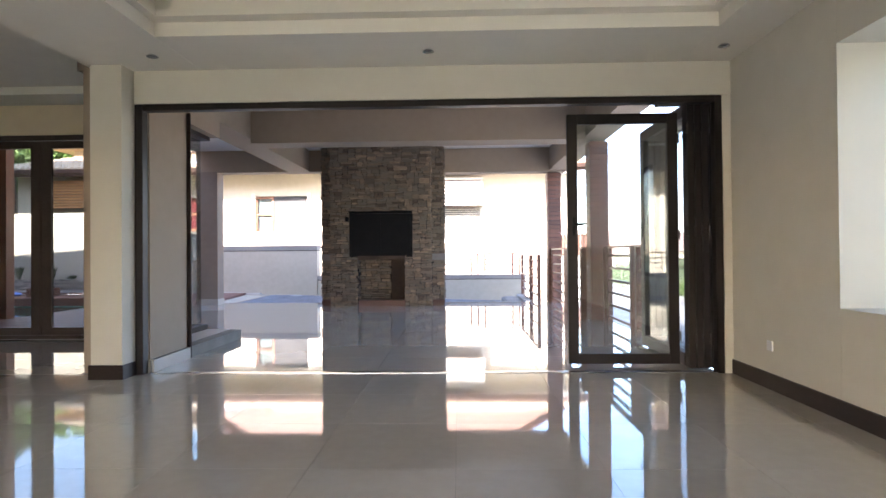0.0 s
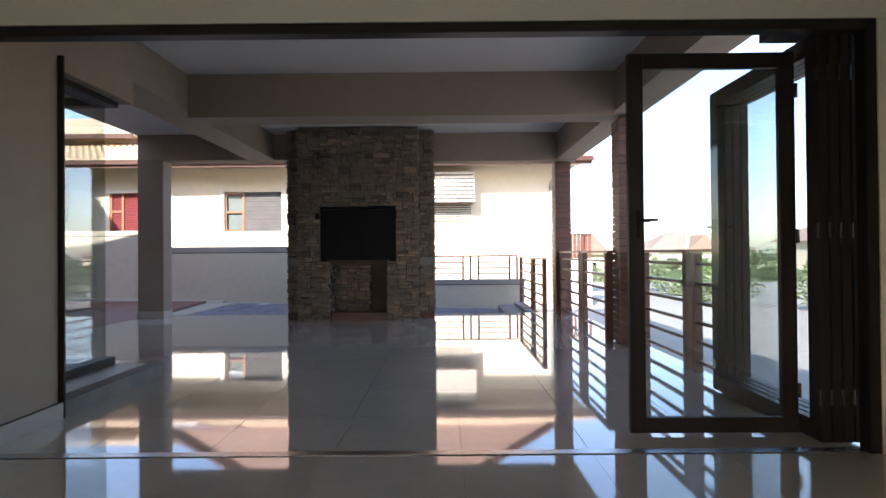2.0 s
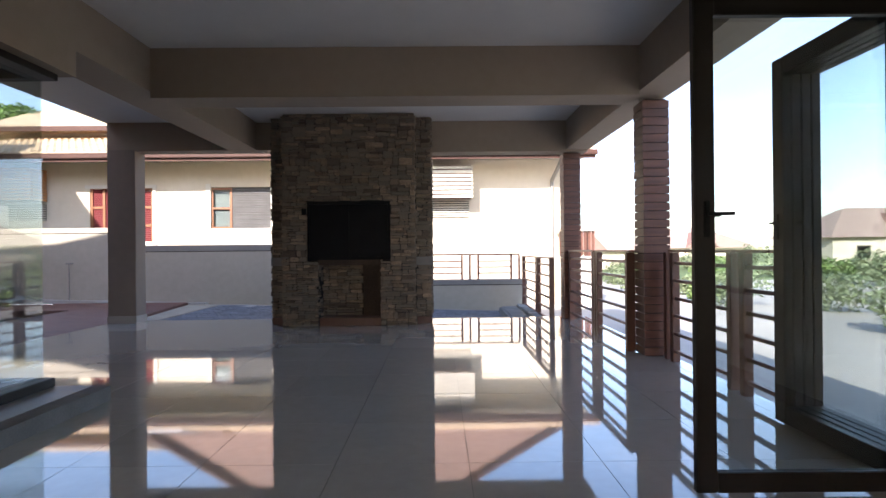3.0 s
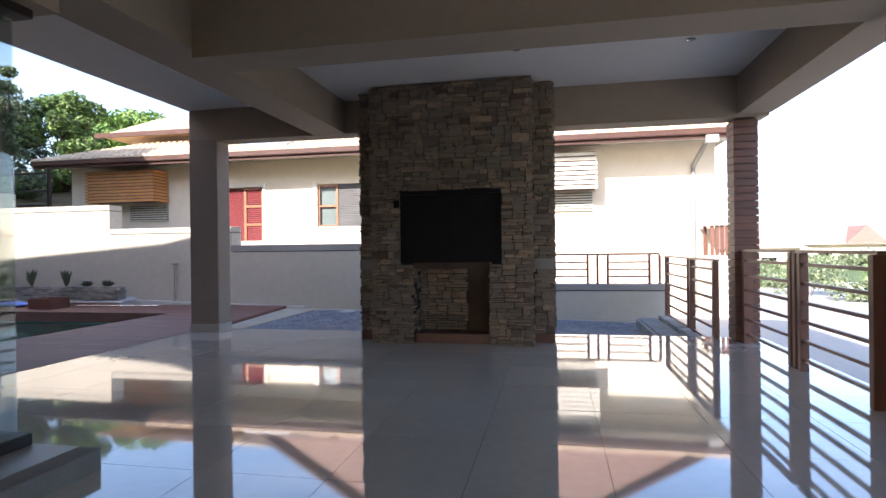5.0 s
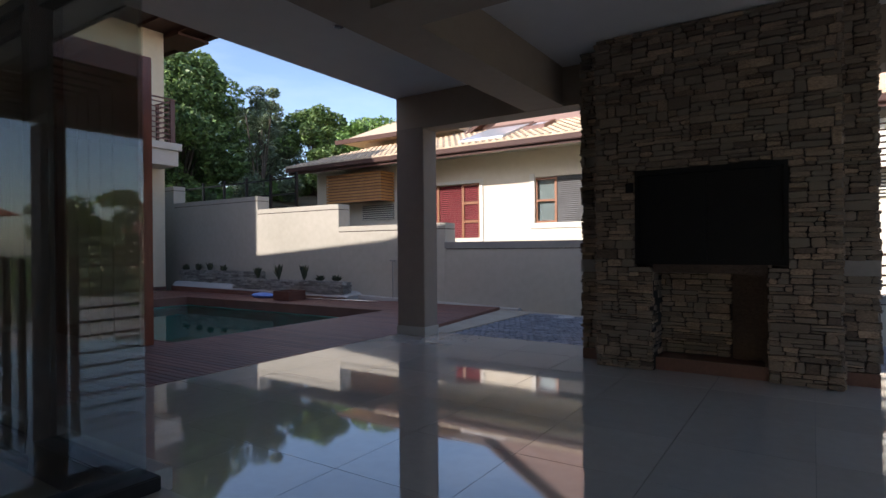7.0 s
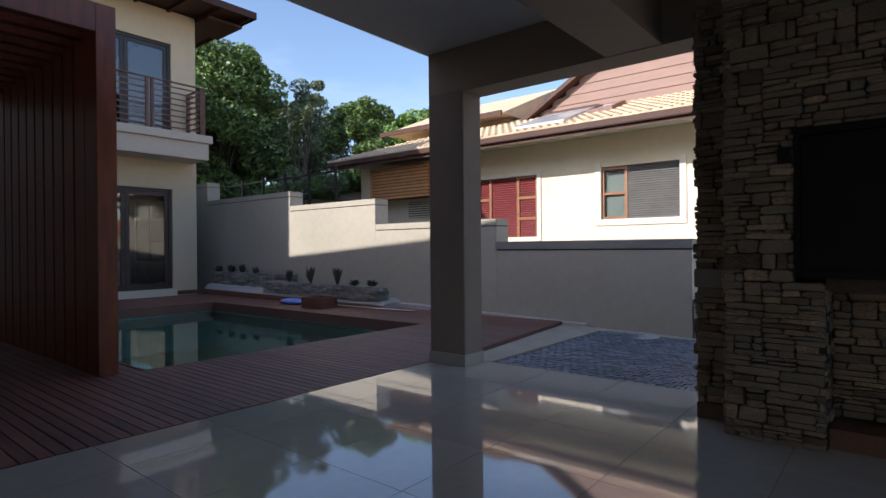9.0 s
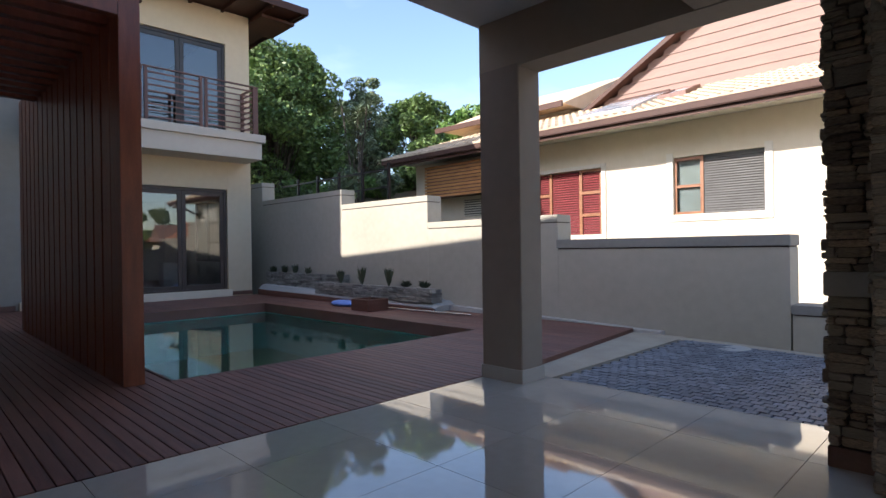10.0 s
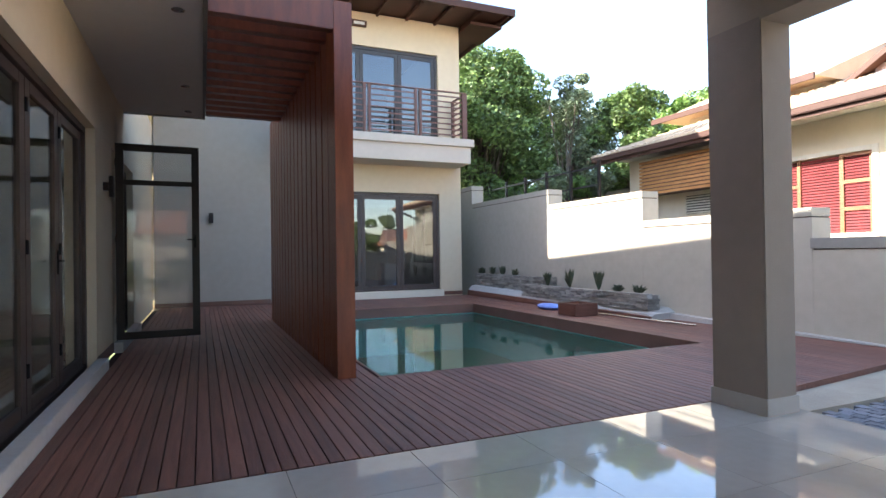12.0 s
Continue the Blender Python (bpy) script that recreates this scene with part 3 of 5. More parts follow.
# ---- doors ----
def leaf(at, angle, w, h, mat, pane, label, transom=0.0, handle=True, group="folding door leaves", stile=0.10, t=0.045, sheet=False):
    """A glazed leaf hinged at its base; it runs along its own x axis."""
    d = thing("door_leaf", (0, 0, 0), label, "door", group)
    part("stile", soft_boxes(0.004, (0, stile, -t / 2, t / 2, 0.02, h)), mat, d)
    part("stile", soft_boxes(0.004, (w - stile, w, -t / 2, t / 2, 0.02, h)), mat, d)
    part("top_rail", soft_boxes(0.004, (stile, w - stile, -t / 2, t / 2, h - stile, h)), mat, d)
    part("bottom_rail", soft_boxes(0.004, (stile, w - stile, -t / 2, t / 2, 0.02, 0.02 + stile)), mat, d)
    if sheet:
        bm = bmesh.new()
        bm.faces.new([bm.verts.new(p) for p in ((stile, 0, 0.02 + stile), (w - stile, 0, 0.02 + stile), (w - stile, 0, h - stile), (stile, 0, h - stile))])
    else:
        bm = boxes((stile, w - stile, -0.004, 0.004, 0.02 + stile, h - stile))
    part("pane", bm, pane, d)
    if transom:
        part("transom", soft_boxes(0.003, (stile, w - stile, -t / 2, t / 2, transom, transom + 0.07)), mat, d)
    if handle:
        bm = soft_boxes(0.003, (w - 0.07, w - 0.045, -t / 2 - 0.012, t / 2 + 0.012, 1.28, 1.46))
        box(bm, w - 0.17, w - 0.045, -t / 2 - 0.055, -t / 2 - 0.04, 1.385, 1.402)
        box(bm, w - 0.064, w - 0.05, -t / 2 - 0.055, -t / 2 - 0.012, 1.385, 1.402)
        box(bm, w - 0.17, w - 0.045, t / 2 + 0.04, t / 2 + 0.055, 1.385, 1.402)
        part("handle", bm, STEEL, d, "black lever handle")
    for z in (0.25, h * 0.5, h - 0.3):
        part("hinge", rod(bmesh.new(), (0, t / 2 + 0.01, z), (0, t / 2 + 0.01, z + 0.09), 0.012, 8), mat, d)
    d.location = at
    d.rotation_euler = (0, 0, radians(angle))
    return d


structure("door_1", soft_boxes(0.004, (-2.005, -1.93, 5.365, 5.46, 0.0, 2.55), (3.405, 3.47, 5.365, 5.46, 0.0, 2.55), (-1.929, 3.404, 5.365, 5.46, 2.49, 2.55)), DARKFRAME, "dark bronze frame of the wide folding doors")
structure("door_jamb_fill", boxes((3.472, 3.547, 5.36, 5.44, 0.0, 2.55)), INNER, "warm white plastered jamb")
structure("track_housing", soft_boxes(0.004, (2.98, 3.47, 5.462, 5.72, 2.535, 2.637)), DARKFRAME, "dark bronze housing of the door track")
LEAFL = "dark bronze glazed folding door leaf, folded open beside the wall"
leaf((3.195, 5.72, 0), 179.5, 1.075, 2.475, DARKFRAME, GLASS, LEAFL, handle=True)
for k in range(4):
    leaf((3.24 + 0.068 * k, 5.50, 0), 90, 1.38, 2.53, DARKFRAME, GLASSCLEAR, "dark bronze glazed leaf folded into the stack against the jamb", handle=k == 0, stile=0.12, t=0.06, sheet=True)

corner = thing("corner_glazing", (-2.42, 7.0, 0.125), "frameless corner glass standing in a dark sill", "glazing")
part("sill", soft_boxes(0.006, (-2.54, -2.34, 6.223, 7.63, 0.127, 0.20), (-3.42, -2.543, 7.50, 7.63, 0.0, 0.20)), DARKFRAME, corner, "dark bronze sill")
part("head", soft_boxes(0.004, (-2.50, -2.30, 6.223, 7.63, 2.662, 2.718), (-3.42, -2.503, 7.54, 7.63, 2.662, 2.748)), DARKFRAME, corner, "dark bronze head")
part("post", soft_boxes(0.003, (-1.93, -1.878, 6.203, 6.222, 0.0, 2.68)), SKIRT, corner, "dark edge strip")
part("pane", boxes((-2.425, -2.415, 6.24, 7.60, 0.20, 2.66)), GLASSCORNER, corner)
part("pane", boxes((-3.42, -2.428, 7.59, 7.60, 0.20, 2.66)), GLASSCORNER, corner)

# house wall along the deck
DOOR_H = 2.75
structure("wall_deck", boxes((-10.2, -8.95, 7.5, NW_Y, 0, DOOR_H), (WING_X, -12.7, 7.5, NW_Y, 0, DOOR_H), (WING_X, -2.755, 7.5, NW_Y, DOOR_H + 0.003, 4.5)), CREAM, "cream plastered house wall along the deck")
structure("sill_deck", soft_boxes(0.005, (-8.95, -2.6, NW_Y + 0.002, NW_Y + 0.12, -0.02, 0.12), (-12.7, -10.2, NW_Y + 0.002, NW_Y + 0.12, -0.02, 0.12)), CONCRETE, "pale concrete door sill")
structure("skirting_deck", boxes((-10.19, -8.96, NW_Y + 0.002, NW_Y + 0.014, 0, 0.13)), HEARTH, "brown skirting tile")


def slider(x0, x1, n, y, z0, h, mat, pane, label, transom=2.2):
    """A run of n glazed door leaves in a frame along x."""
    d = thing("glazed_doors", ((x0 + x1) / 2, y, z0), label, "door", "deck doors")
    part("frame", soft_boxes(0.004, (x0, x0 + 0.07, y - 0.06, y + 0.06, z0, h), (x1 - 0.07, x1, y - 0.06, y + 0.06, z0, h), (x0 + 0.07, x1 - 0.07, y - 0.06, y + 0.06, h - 0.07, h), (x0 + 0.07, x1 - 0.07, y - 0.06, y + 0.06, z0, z0 + 0.05)), mat, d)
    w = (x1 - x0 - 0.14) / n
    for i in range(n):
        a = x0 + 0.07 + i * w
        lf = part("leaf", soft_boxes(0.004, (a + 0.004, a + 0.14, y - 0.025, y + 0.025, z0 + 0.05, h - 0.075), (a + w - 0.14, a + w - 0.004, y - 0.025, y + 0.025, z0 + 0.05, h - 0.075),
                                     (a + 0.14, a + w - 0.14, y - 0.025, y + 0.025, z0 + 0.05, z0 + 0.15), (a + 0.14, a + w - 0.14, y - 0.025, y + 0.025, h - 0.17, h - 0.075)), mat, d)
        part("pane", boxes((a + 0.14, a + w - 0.14, y - 0.004, y + 0.004, z0 + 0.15, h - 0.17)), pane, d)
        if transom:
            part("transom", boxes((a + 0.14, a + w - 0.14, y - 0.02, y + 0.02, transom, transom + 0.06)), mat, d)
        if i % 2:
            bm = soft_boxes(0.003, (a + 0.045, a + 0.075, y + 0.025, y + 0.037, 1.12, 1.34))
            box(bm, a + 0.053, a + 0.067, y + 0.037, y + 0.07, 1.235, 1.25)
            box(bm, a + 0.053, a + 0.18, y + 0.07, y + 0.082, 1.235, 1.25)
            part("handle", bm, STEEL, lf, "black lever handle")
        for zz in (0.35, 1.3, 2.4):
            part("hinge", rod(bmesh.new(), (a + w, y + 0.034, zz), (a + w, y + 0.034, zz + 0.11), 0.012, 8), STEEL, lf)
    return d


slider(-8.95, -3.422, 5, 7.565, 0.02, DOOR_H, BROWNFRAME, GLASSDECK, "dark bronze glazed sliding doors to the deck", 0)
slider(-12.7, -10.2, 3, 7.565, 0.02, DOOR_H, BROWNFRAME, GLASSDECK, "dark bronze glazed doors to the deck behind an open leaf")
leaf((-10.3, 7.75, 0.12), 92, 1.05, 2.72, DARKFRAME, GLASSLEAF, "dark bronze glazed door leaf standing open over the deck", transom=2.15, group="")
structure("room_beyond", boxes((-16.9, -10.803, 3.0, 3.2, 0, 3), (-16.9, -10.803, 3.2, 7.5, -0.1, 0.0), (-16.9, -10.803, 3.2, 7.5, 3.0, 3.2), (-17.1, -16.903, 3.0, 7.497, -0.1, 3.2)), INNER, "warm white room behind the deck doors")

# unseen upper storey, its added roof shaped to shade terrace, deck and boundary wall
structure("wall_upper", boxes((WING_X, -2.4, 1.6, 7.5, 3.85, 5.59)), CREAM, "unseen cream plastered upper storey")
bm = bmesh.new()
prism(bm, [(-18.5, 5.6), (-1.6, 5.6), (-1.6, 7.3), (-10.3, 6.72), (-11.9, 6.38), (-16.2, 6.05), (-18.5, 5.9)], "y", 1.5, 8.3)
structure("shade_roof_upper", tidy(bm), ROOFRED, "unseen roof shaped to shade terrace, deck and boundary wall")
structure("roof_lower", boxes((-17.0, 3.9, -5.3, 7.5, 3.31, 3.6)), CEILING, "flat slab above the room")
structure("soffit_deck", boxes((-11.5, -4.953, NW_Y + 0.003, 8.86, 3.55, 3.85)), SOFFIT, "grey-white balcony soffit over the deck")
structure("soffit_trim", boxes((-11.5, -4.953, 8.863, 8.90, 3.53, 3.87), (-11.54, -11.503, NW_Y, 8.90, 3.53, 3.87)), CAPGREY, "grey edge of the balcony soffit")

# ---- wing with the balcony ----
DY0, DY1, DZ0, DZ1 = 10.62, 15.42, 0.20, 3.06
UZ0, UZ1 = 4.56, 7.25
for d in ((7.75, DY0, -1.05, 8.2), (DY1, 16.13, -1.05, 8.2), (DY0 + 0.001, DY1 - 0.001, -1.05, DZ0), (DY0 + 0.001, DY1 - 0.001, DZ1, UZ0), (DY0 + 0.001, DY1 - 0.001, UZ1, 8.2)):
    structure("wall_wing", boxes((WING_X - 0.3, WING_X, *d)), CREAM, "cream plastered wing with glazed doors")
structure("wall_wing_back", boxes((-24, -21.0, 16.0, 16.13, -1.05, 8.2), (-18.9, WING_X - 0.303, 16.0, 16.13, -1.05, 8.2), (-20.997, -18.903, 16.0, 16.13, -1.05, 0.95), (-20.997, -18.903, 16.0, 16.13, 2.95, 8.2), (-24, WING_X - 0.303, 7.4, 7.7, -1.05, 8.2), (-24.3, -24, 7.4, 16.13, -1.05, 8.2), (-24, WING_X - 0.303, 7.7, 16.0, 3.2, 3.4), (-24, WING_X - 0.303, 7.7, 16.0, -0.3, 0.19)), PALE, "pale walls and floors inside the wing")
# thin sheet over the cream wing wall, in a darker grey
structure("wall_pale", boxes((WING_X + 0.003, WING_X + 0.02, 7.75, 10.7, 0.0, 5.6)), GREYWALL, "plastered wall behind the timber screen, toned darker grey")
structure("skirting_wing", boxes((WING_X + 0.022, WING_X + 0.04, 7.75, 10.5, 0.0, 0.12), (WING_X + 0.003, WING_X + 0.02, 15.45, 16.14, 0.02, 0.13)), HEARTH, "brown skirting tile")
structure("step_wing", soft_boxes(0.006, (WING_X + 0.003, WING_X + 0.16, DY0 - 0.05, DY1 + 0.05, 0.0, 0.19)), FACADE, "white plastered door step")


def wing_doors(z0, z1, label, mat):
    d = thing("glazed_doors", (WING_X - 0.12, (DY0 + DY1) / 2, z0), label, "door", "wing doors")
    x = WING_X - 0.12
    part("frame", soft_boxes(0.004, (x - 0.05, x + 0.05, DY0, DY0 + 0.08, z0, z1), (x - 0.05, x + 0.05, DY1 - 0.08, DY1, z0, z1), (x - 0.05, x + 0.05, DY0 + 0.08, DY1 - 0.08, z1 - 0.08, z1), (x - 0.05, x + 0.05, DY0 + 0.08, DY1 - 0.08, z0, z0 + 0.05)), mat, d)
    w = (DY1 - DY0 - 0.16) / 4
    for i in range(4):
        a = DY0 + 0.08 + i * w
        part("leaf", soft_boxes(0.004, (x - 0.025, x + 0.025, a + 0.004, a + 0.11, z0 + 0.05, z1 - 0.085), (x - 0.025, x + 0.025, a + w - 0.11, a + w - 0.004, z0 + 0.05, z1 - 0.085),
                                (x - 0.025, x + 0.025, a + 0.11, a + w - 0.11, z0 + 0.05, z0 + 0.16), (x - 0.025, x + 0.025, a + 0.11, a + w - 0.11, z1 - 0.2, z1 - 0.085)), mat, d)
        part("pane", boxes((x - 0.004, x + 0.004, a + 0.11, a + w - 0.11, z0 + 0.16, z1 - 0.2)), GLASSHARD, d)
    return d


wing_doors(DZ0, DZ1, "brown aluminium glazed doors opening to the pool deck", BROWNFRAME)
wing_doors(UZ0, UZ1, "grey aluminium glazed doors opening to the balcony", GREYFRAME)
nwin = thing("window", (-19.95, 16.05, 0.95), "brown aluminium window in the far wall of the wing room", "window")
part("frame", boxes((-20.99, -20.91, 16.03, 16.09, 0.957, 2.943), (-18.99, -18.91, 16.03, 16.09, 0.957, 2.943), (-20.91, -18.99, 16.03, 16.09, 0.957, 1.03), (-20.91, -18.99, 16.03, 16.09, 2.87, 2.943), (-20.0, -19.92, 16.03, 16.09, 1.03, 2.87), (-19.92, -18.99, 16.035, 16.085, 1.55, 1.61)), BROWNFRAME, nwin)
part("pane", boxes((-20.91, -20.003, 16.055, 16.06, 1.03, 2.87), (-19.917, -18.99, 16.055, 16.06, 1.613, 2.87), (-19.917, -18.99, 16.055, 16.06, 1.03, 1.547)), GLASS, nwin)
crate = thing("storage_box", (-18.1, 14.15, 0.19), "white plastic storage box on the floor of the wing room", "box")
part("body", soft_boxes(0.01, (-18.3, -17.9, 13.95, 14.35, 0.193, 0.95)), WHITE, crate)
part("lid", soft_boxes(0.008, (-18.32, -17.88, 13.93, 14.37, 0.951, 0.98)), WHITE, crate)
balcony = thing("balcony", (-16.4, 13.2, 3.85), "cream plastered cantilevered balcony slab", "balcony")
part("slab", soft_boxes(0.01, (WING_X + 0.003, -16.0, 10.8, 16.0, 3.85, 4.32)), BALCO, balcony)
part("coping", soft_boxes(0.01, (WING_X + 0.003, -15.92, 10.75, 16.08, 4.323, 4.54)), BALCO, balcony, "cream plastered balcony coping")
for k in range(4):
    y0 = max(10.82, 15.86 - (k + 1) * 1.46)
    railing((-15.98, y0, 4.54), 1.40 if k < 3 else 0.60, "y", 1.33, 8, 0.08, "brown balcony balustrade panel", group="balcony balustrade panels")
railing((-16.95, 15.86, 4.54), 0.95, "x", 1.33, 8, 0.08, "brown balcony balustrade return panel", group="")
# eaves and roof of the wing
wr = thing("wing_roof", (-19, 13, 8.2), "brown timber eaves and tiled roof of the wing", "roof")
bm = bmesh.new()
v = [bm.verts.new(p) for p in ((-25.5, 8.0, 8.30), (-15.62, 8.0, 8.30), (-15.62, 17.25, 8.30), (-25.5, 17.25, 8.30), (-20.5, 8.0, 10.0), (-20.5, 12.4, 10.0))]
for q in ((0, 1, 4), (1, 2, 5, 4), (2, 3, 5), (3, 0, 4, 5), (3, 2, 1, 0)):
    bm.faces.new([v[i] for i in q])
part("tiles", tidy(bm), ROOF, wr, "pale clay tile roof")
part("lining", boxes((-25.4, -15.64, 8.02, 17.2, 8.245, 8.285)), GUTTER, wr, "dark brown eaves lining")
part("fascia", boxes((-15.62, -15.56, 8.0, 17.3, 8.16, 8.36), (-25.5, -15.62, 17.25, 17.3, 8.16, 8.36)), GUTTER, wr, "dark brown fascia")
for k in range(11):
    y = 8.1 + k * 0.9
    part("rafter", boxes((WING_X, -15.70, y, y + 0.07, 8.14, 8.24)), GUTTER, wr)
part("rafter_tail", boxes((-17.6, -16.2, 16.15, 17.2, 8.02, 8.10)), GUTTER, wr)
vent = thing("wall_vent", (WING_X + 0.02, 12.97, 7.78), "small brown louvred wall lamp box", "wall lamp")
part("body", soft_boxes(0.01, (WING_X + 0.002, WING_X + 0.12, 12.75, 13.2, 7.76, 7.92)), GUTTER, vent)
part("lens", boxes((WING_X + 0.121, WING_X + 0.128, 12.82, 13.13, 7.79, 7.87)), LAMPGLASS, vent)


def wall_lamp(x, y, z, nx, ny):
    d = thing("wall_lamp", (x, y, z), "dark rectangular up-and-down wall lamp", "wall lamp", "wall lamps")
    a, b = (0.11, 0.05) if ny else (0.05, 0.11)
    part("body", soft_boxes(0.006, (x - a / 2 + nx * 0.09, x + a / 2 + nx * 0.09, y - b / 2 + ny * 0.09, y + b / 2 + ny * 0.09, z - 0.13, z + 0.13)), DARKFRAME, d)
    part("bracket", boxes((x - 0.03 + nx * 0.03, x + 0.03 + nx * 0.03, y - 0.03 + ny * 0.03, y + 0.03 + ny * 0.03, z - 0.05, z + 0.05)), DARKFRAME, d)


wall_lamp(WING_X + 0.02, 9.05, 2.25, 1, 0)
wall_lamp(-9.5, NW_Y, 2.15, 0, 1)

# ---- timber screen ----
for k in range(17):
    x = -7.15 - k * 0.345
    wide = 0.34 if k == 0 else 0.30
    f = thing("screen_frame", (x, 10.15, 0), "tall red-brown timber portal of the slatted screen on the deck", "pergola frame", "timber screen portals")
    part("post", soft_boxes(0.005, (x - wide, x, 10.08, 10.27, 0.0, 3.86)), TIMBER, f)
    if x > -11.4:
        part("beam", soft_boxes(0.005, (x - 0.12, x, 8.905, 10.077, 3.56, 3.86)), TIMBER, f)
for k in range(16):
    x = -7.15 - (k + 1) * 0.345
    structure("screen_board", boxes((x + 0.001, x + (0.004 if k == 0 else 0.044), 10.11, 10.15, 0.02, 3.84)), TIMBER, "red-brown timber board between the screen posts")

# ---- pool and deck ----
PX0, PX1, PY0, PY1 = -14.1, -7.1, 10.5, 15.08
bm = bmesh.new()
for d in ((PX0 - 0.2, PX0, PY0 - 0.2, PY1 + 0.2, -1.8, -0.06), (PX1, PX1 + 0.2, PY0 - 0.2, PY1 + 0.2, -1.8, -0.06), (PX0, PX1, PY0 - 0.2, PY0, -1.8, -0.06), (PX0, PX1, PY1, PY1 + 0.2, -1.8, -0.06), (PX0, PX1, PY0, PY1, -1.8, -1.6)):
    box(bm, *d)
structure("pool_basin", bm, WATERBED, "blue-green pool basin")
structure("pool_edge", boxes((PX0, PX1, PY1 - 0.03, PY1 - 0.002, -0.215, -0.002), (PX0 + 0.002, PX0 + 0.03, PY0, PY1 - 0.03, -0.215, -0.002), (PX0 + 0.03, PX1, PY0 + 0.002, PY0 + 0.03, -0.215, -0.002), (PX1 - 0.03, PX1 - 0.002, PY0 + 0.03, PY1 - 0.03, -0.215, -0.002)), HEARTH, "red-brown inner pool edge")
structure("water", boxes((PX0 + 0.001, PX1 - 0.001, PY0 + 0.001, PY1 - 0.001, -0.25, -0.23)), WATER, "still blue-green pool water").visible_shadow = False
structure("deck_base", boxes((WING_X, PX0 - 0.2, NW_Y, 16.25, -1.08, -0.05), (PX1 + 0.2, -5.35, NW_Y, 16.25, -1.08, -0.05), (-9.35, -5.35, 16.25, 16.70, -1.08, -0.05), (-5.35, -4.97, NW_Y, 13.6, -1.08, -0.05), (PX0 - 0.2, PX1 + 0.2, NW_Y, PY0 - 0.2, -1.08, -0.05), (PX0 - 0.2, PX1 + 0.2, PY1 + 0.2, 16.25, -1.08, -0.05)), DECKDARK, "dark joists below the deck")
structure("deck_fascia", prism(boxes((-9.35, -5.33, 16.71, 16.74, -0.12, -0.001)), [(-4.89, 13.16), (-4.93, 13.16), (-5.37, 16.74), (-5.33, 16.74)], "z", -0.18, -0.001), DECK, "red-brown deck edge board")
structure("concrete_edge", boxes((-16.5, -9.37, 16.31, WALL_Y, -0.3, -0.015), (-9.367, -4.9, 16.745, WALL_Y, -0.3, -0.015), (-4.885, 3.0, WALL_Y - 0.22, WALL_Y - 0.001, -0.5, -0.28)), CONCRETE, "pale concrete strip along the boundary wall")
skim = thing("skimmer_box", (-10.75, 15.73, 0), "low red-brown timber box beside the pool", "box")
part("box", soft_boxes(0.008, (-11.05, -10.47, 15.47, 15.53, 0.002, 0.24), (-11.05, -10.47, 15.96, 16.02, 0.002, 0.24), (-11.05, -10.99, 15.53, 15.96, 0.002, 0.24), (-10.53, -10.47, 15.53, 15.96, 0.002, 0.24)), CLAD, skim)
part("soil", boxes((-10.99, -10.53, 15.53, 15.96, 0.002, 0.18)), SOIL, skim, "dark filling")
net = thing("pool_net", (-11.4, 16.2, 0), "pool net with blue bag and long pole lying on the deck", "pool net")
part("pole", rod(bmesh.new(), (-11.6, 15.95, 0.03), (-8.3, 16.25, 0.03), 0.018, 8), CHROME, net)
bm = bmesh.new()
bmesh.ops.create_uvsphere(bm, u_segments=16, v_segments=8, radius=1, matrix=Matrix.Translation((-11.95, 15.9, 0.06)) @ Matrix.Diagonal((0.42, 0.22, 0.075, 1)))
part("bag", bm, BLUE, net, "blue net bag")

# ---- boundary wall ----
def walled(name, x0, x1, z1, capz=0.13, cap=BOUNDARY, lip=0.0):
    """A length of wall; a dark shadow gap parts its coping from the plaster below."""
    y0, y1 = WALL_Y, WALL_Y + 0.42
    structure(name, boxes((x0, x1, y0, y1, -1.05, z1 - capz - 0.018)), BOUNDARY, "plastered boundary wall stepping down the slope")
    structure(name + "_joint", boxes((x0 + 0.012, x1 - 0.012, y0 + 0.014, y1 - 0.014, z1 - capz - 0.0175, z1 - capz - 0.0005)), DECKDARK, "dark shadow gap below the coping")
    structure(name + "_coping", soft_boxes(0.006, (x0 - lip, x1 + lip * 0.5, y0 - 0.004 - lip, y1 + 0.004 + lip, z1 - capz, z1)), cap, "plastered coping of the boundary wall")


walled("wall_boundary_0", -24.0, -17.80, 3.45)
walled("wall_boundary_1", -17.797, -13.44, 2.86)
walled("wall_boundary_2", -13.437, -10.16, 2.46)
walled("wall_boundary_3", -10.157, -6.80, 1.86)
walled("wall_boundary_4", -6.797, -3.22, 1.41, 0.15, CAPGREY, 0.02)
walled("wall_boundary_5", -3.196, 3.05, 0.48, 0.12, CAPGREY, 0.015)
for k in range(4):
    x = 1.81 - 1.24 * k
    r = thing("railing", (x + 0.43, 17.0, 0.48), "brown metal balustrade panel on the low wall", "railing", "low wall balustrade panels")
    for a in (0.0, 0.83, 1.03):
        part("post", boxes((x + a, x + a + 0.05, 16.975, 17.025, 0.482, 1.088)), BAR, r)
    part("handrail", boxes((x - 0.174, x + 1.064, 16.97, 17.03, 1.09, 1.13)), BAR, r)
    for q in range(3):
        part("bar", boxes((x + 0.051, x + 0.829, 16.985, 17.015, 0.625 + 0.15 * q, 0.658 + 0.15 * q)), BAR, r)
tap = thing("standpipe", (-8.3, WALL_Y - 0.07, 0), "thin grey standpipe with a garden tap", "tap")
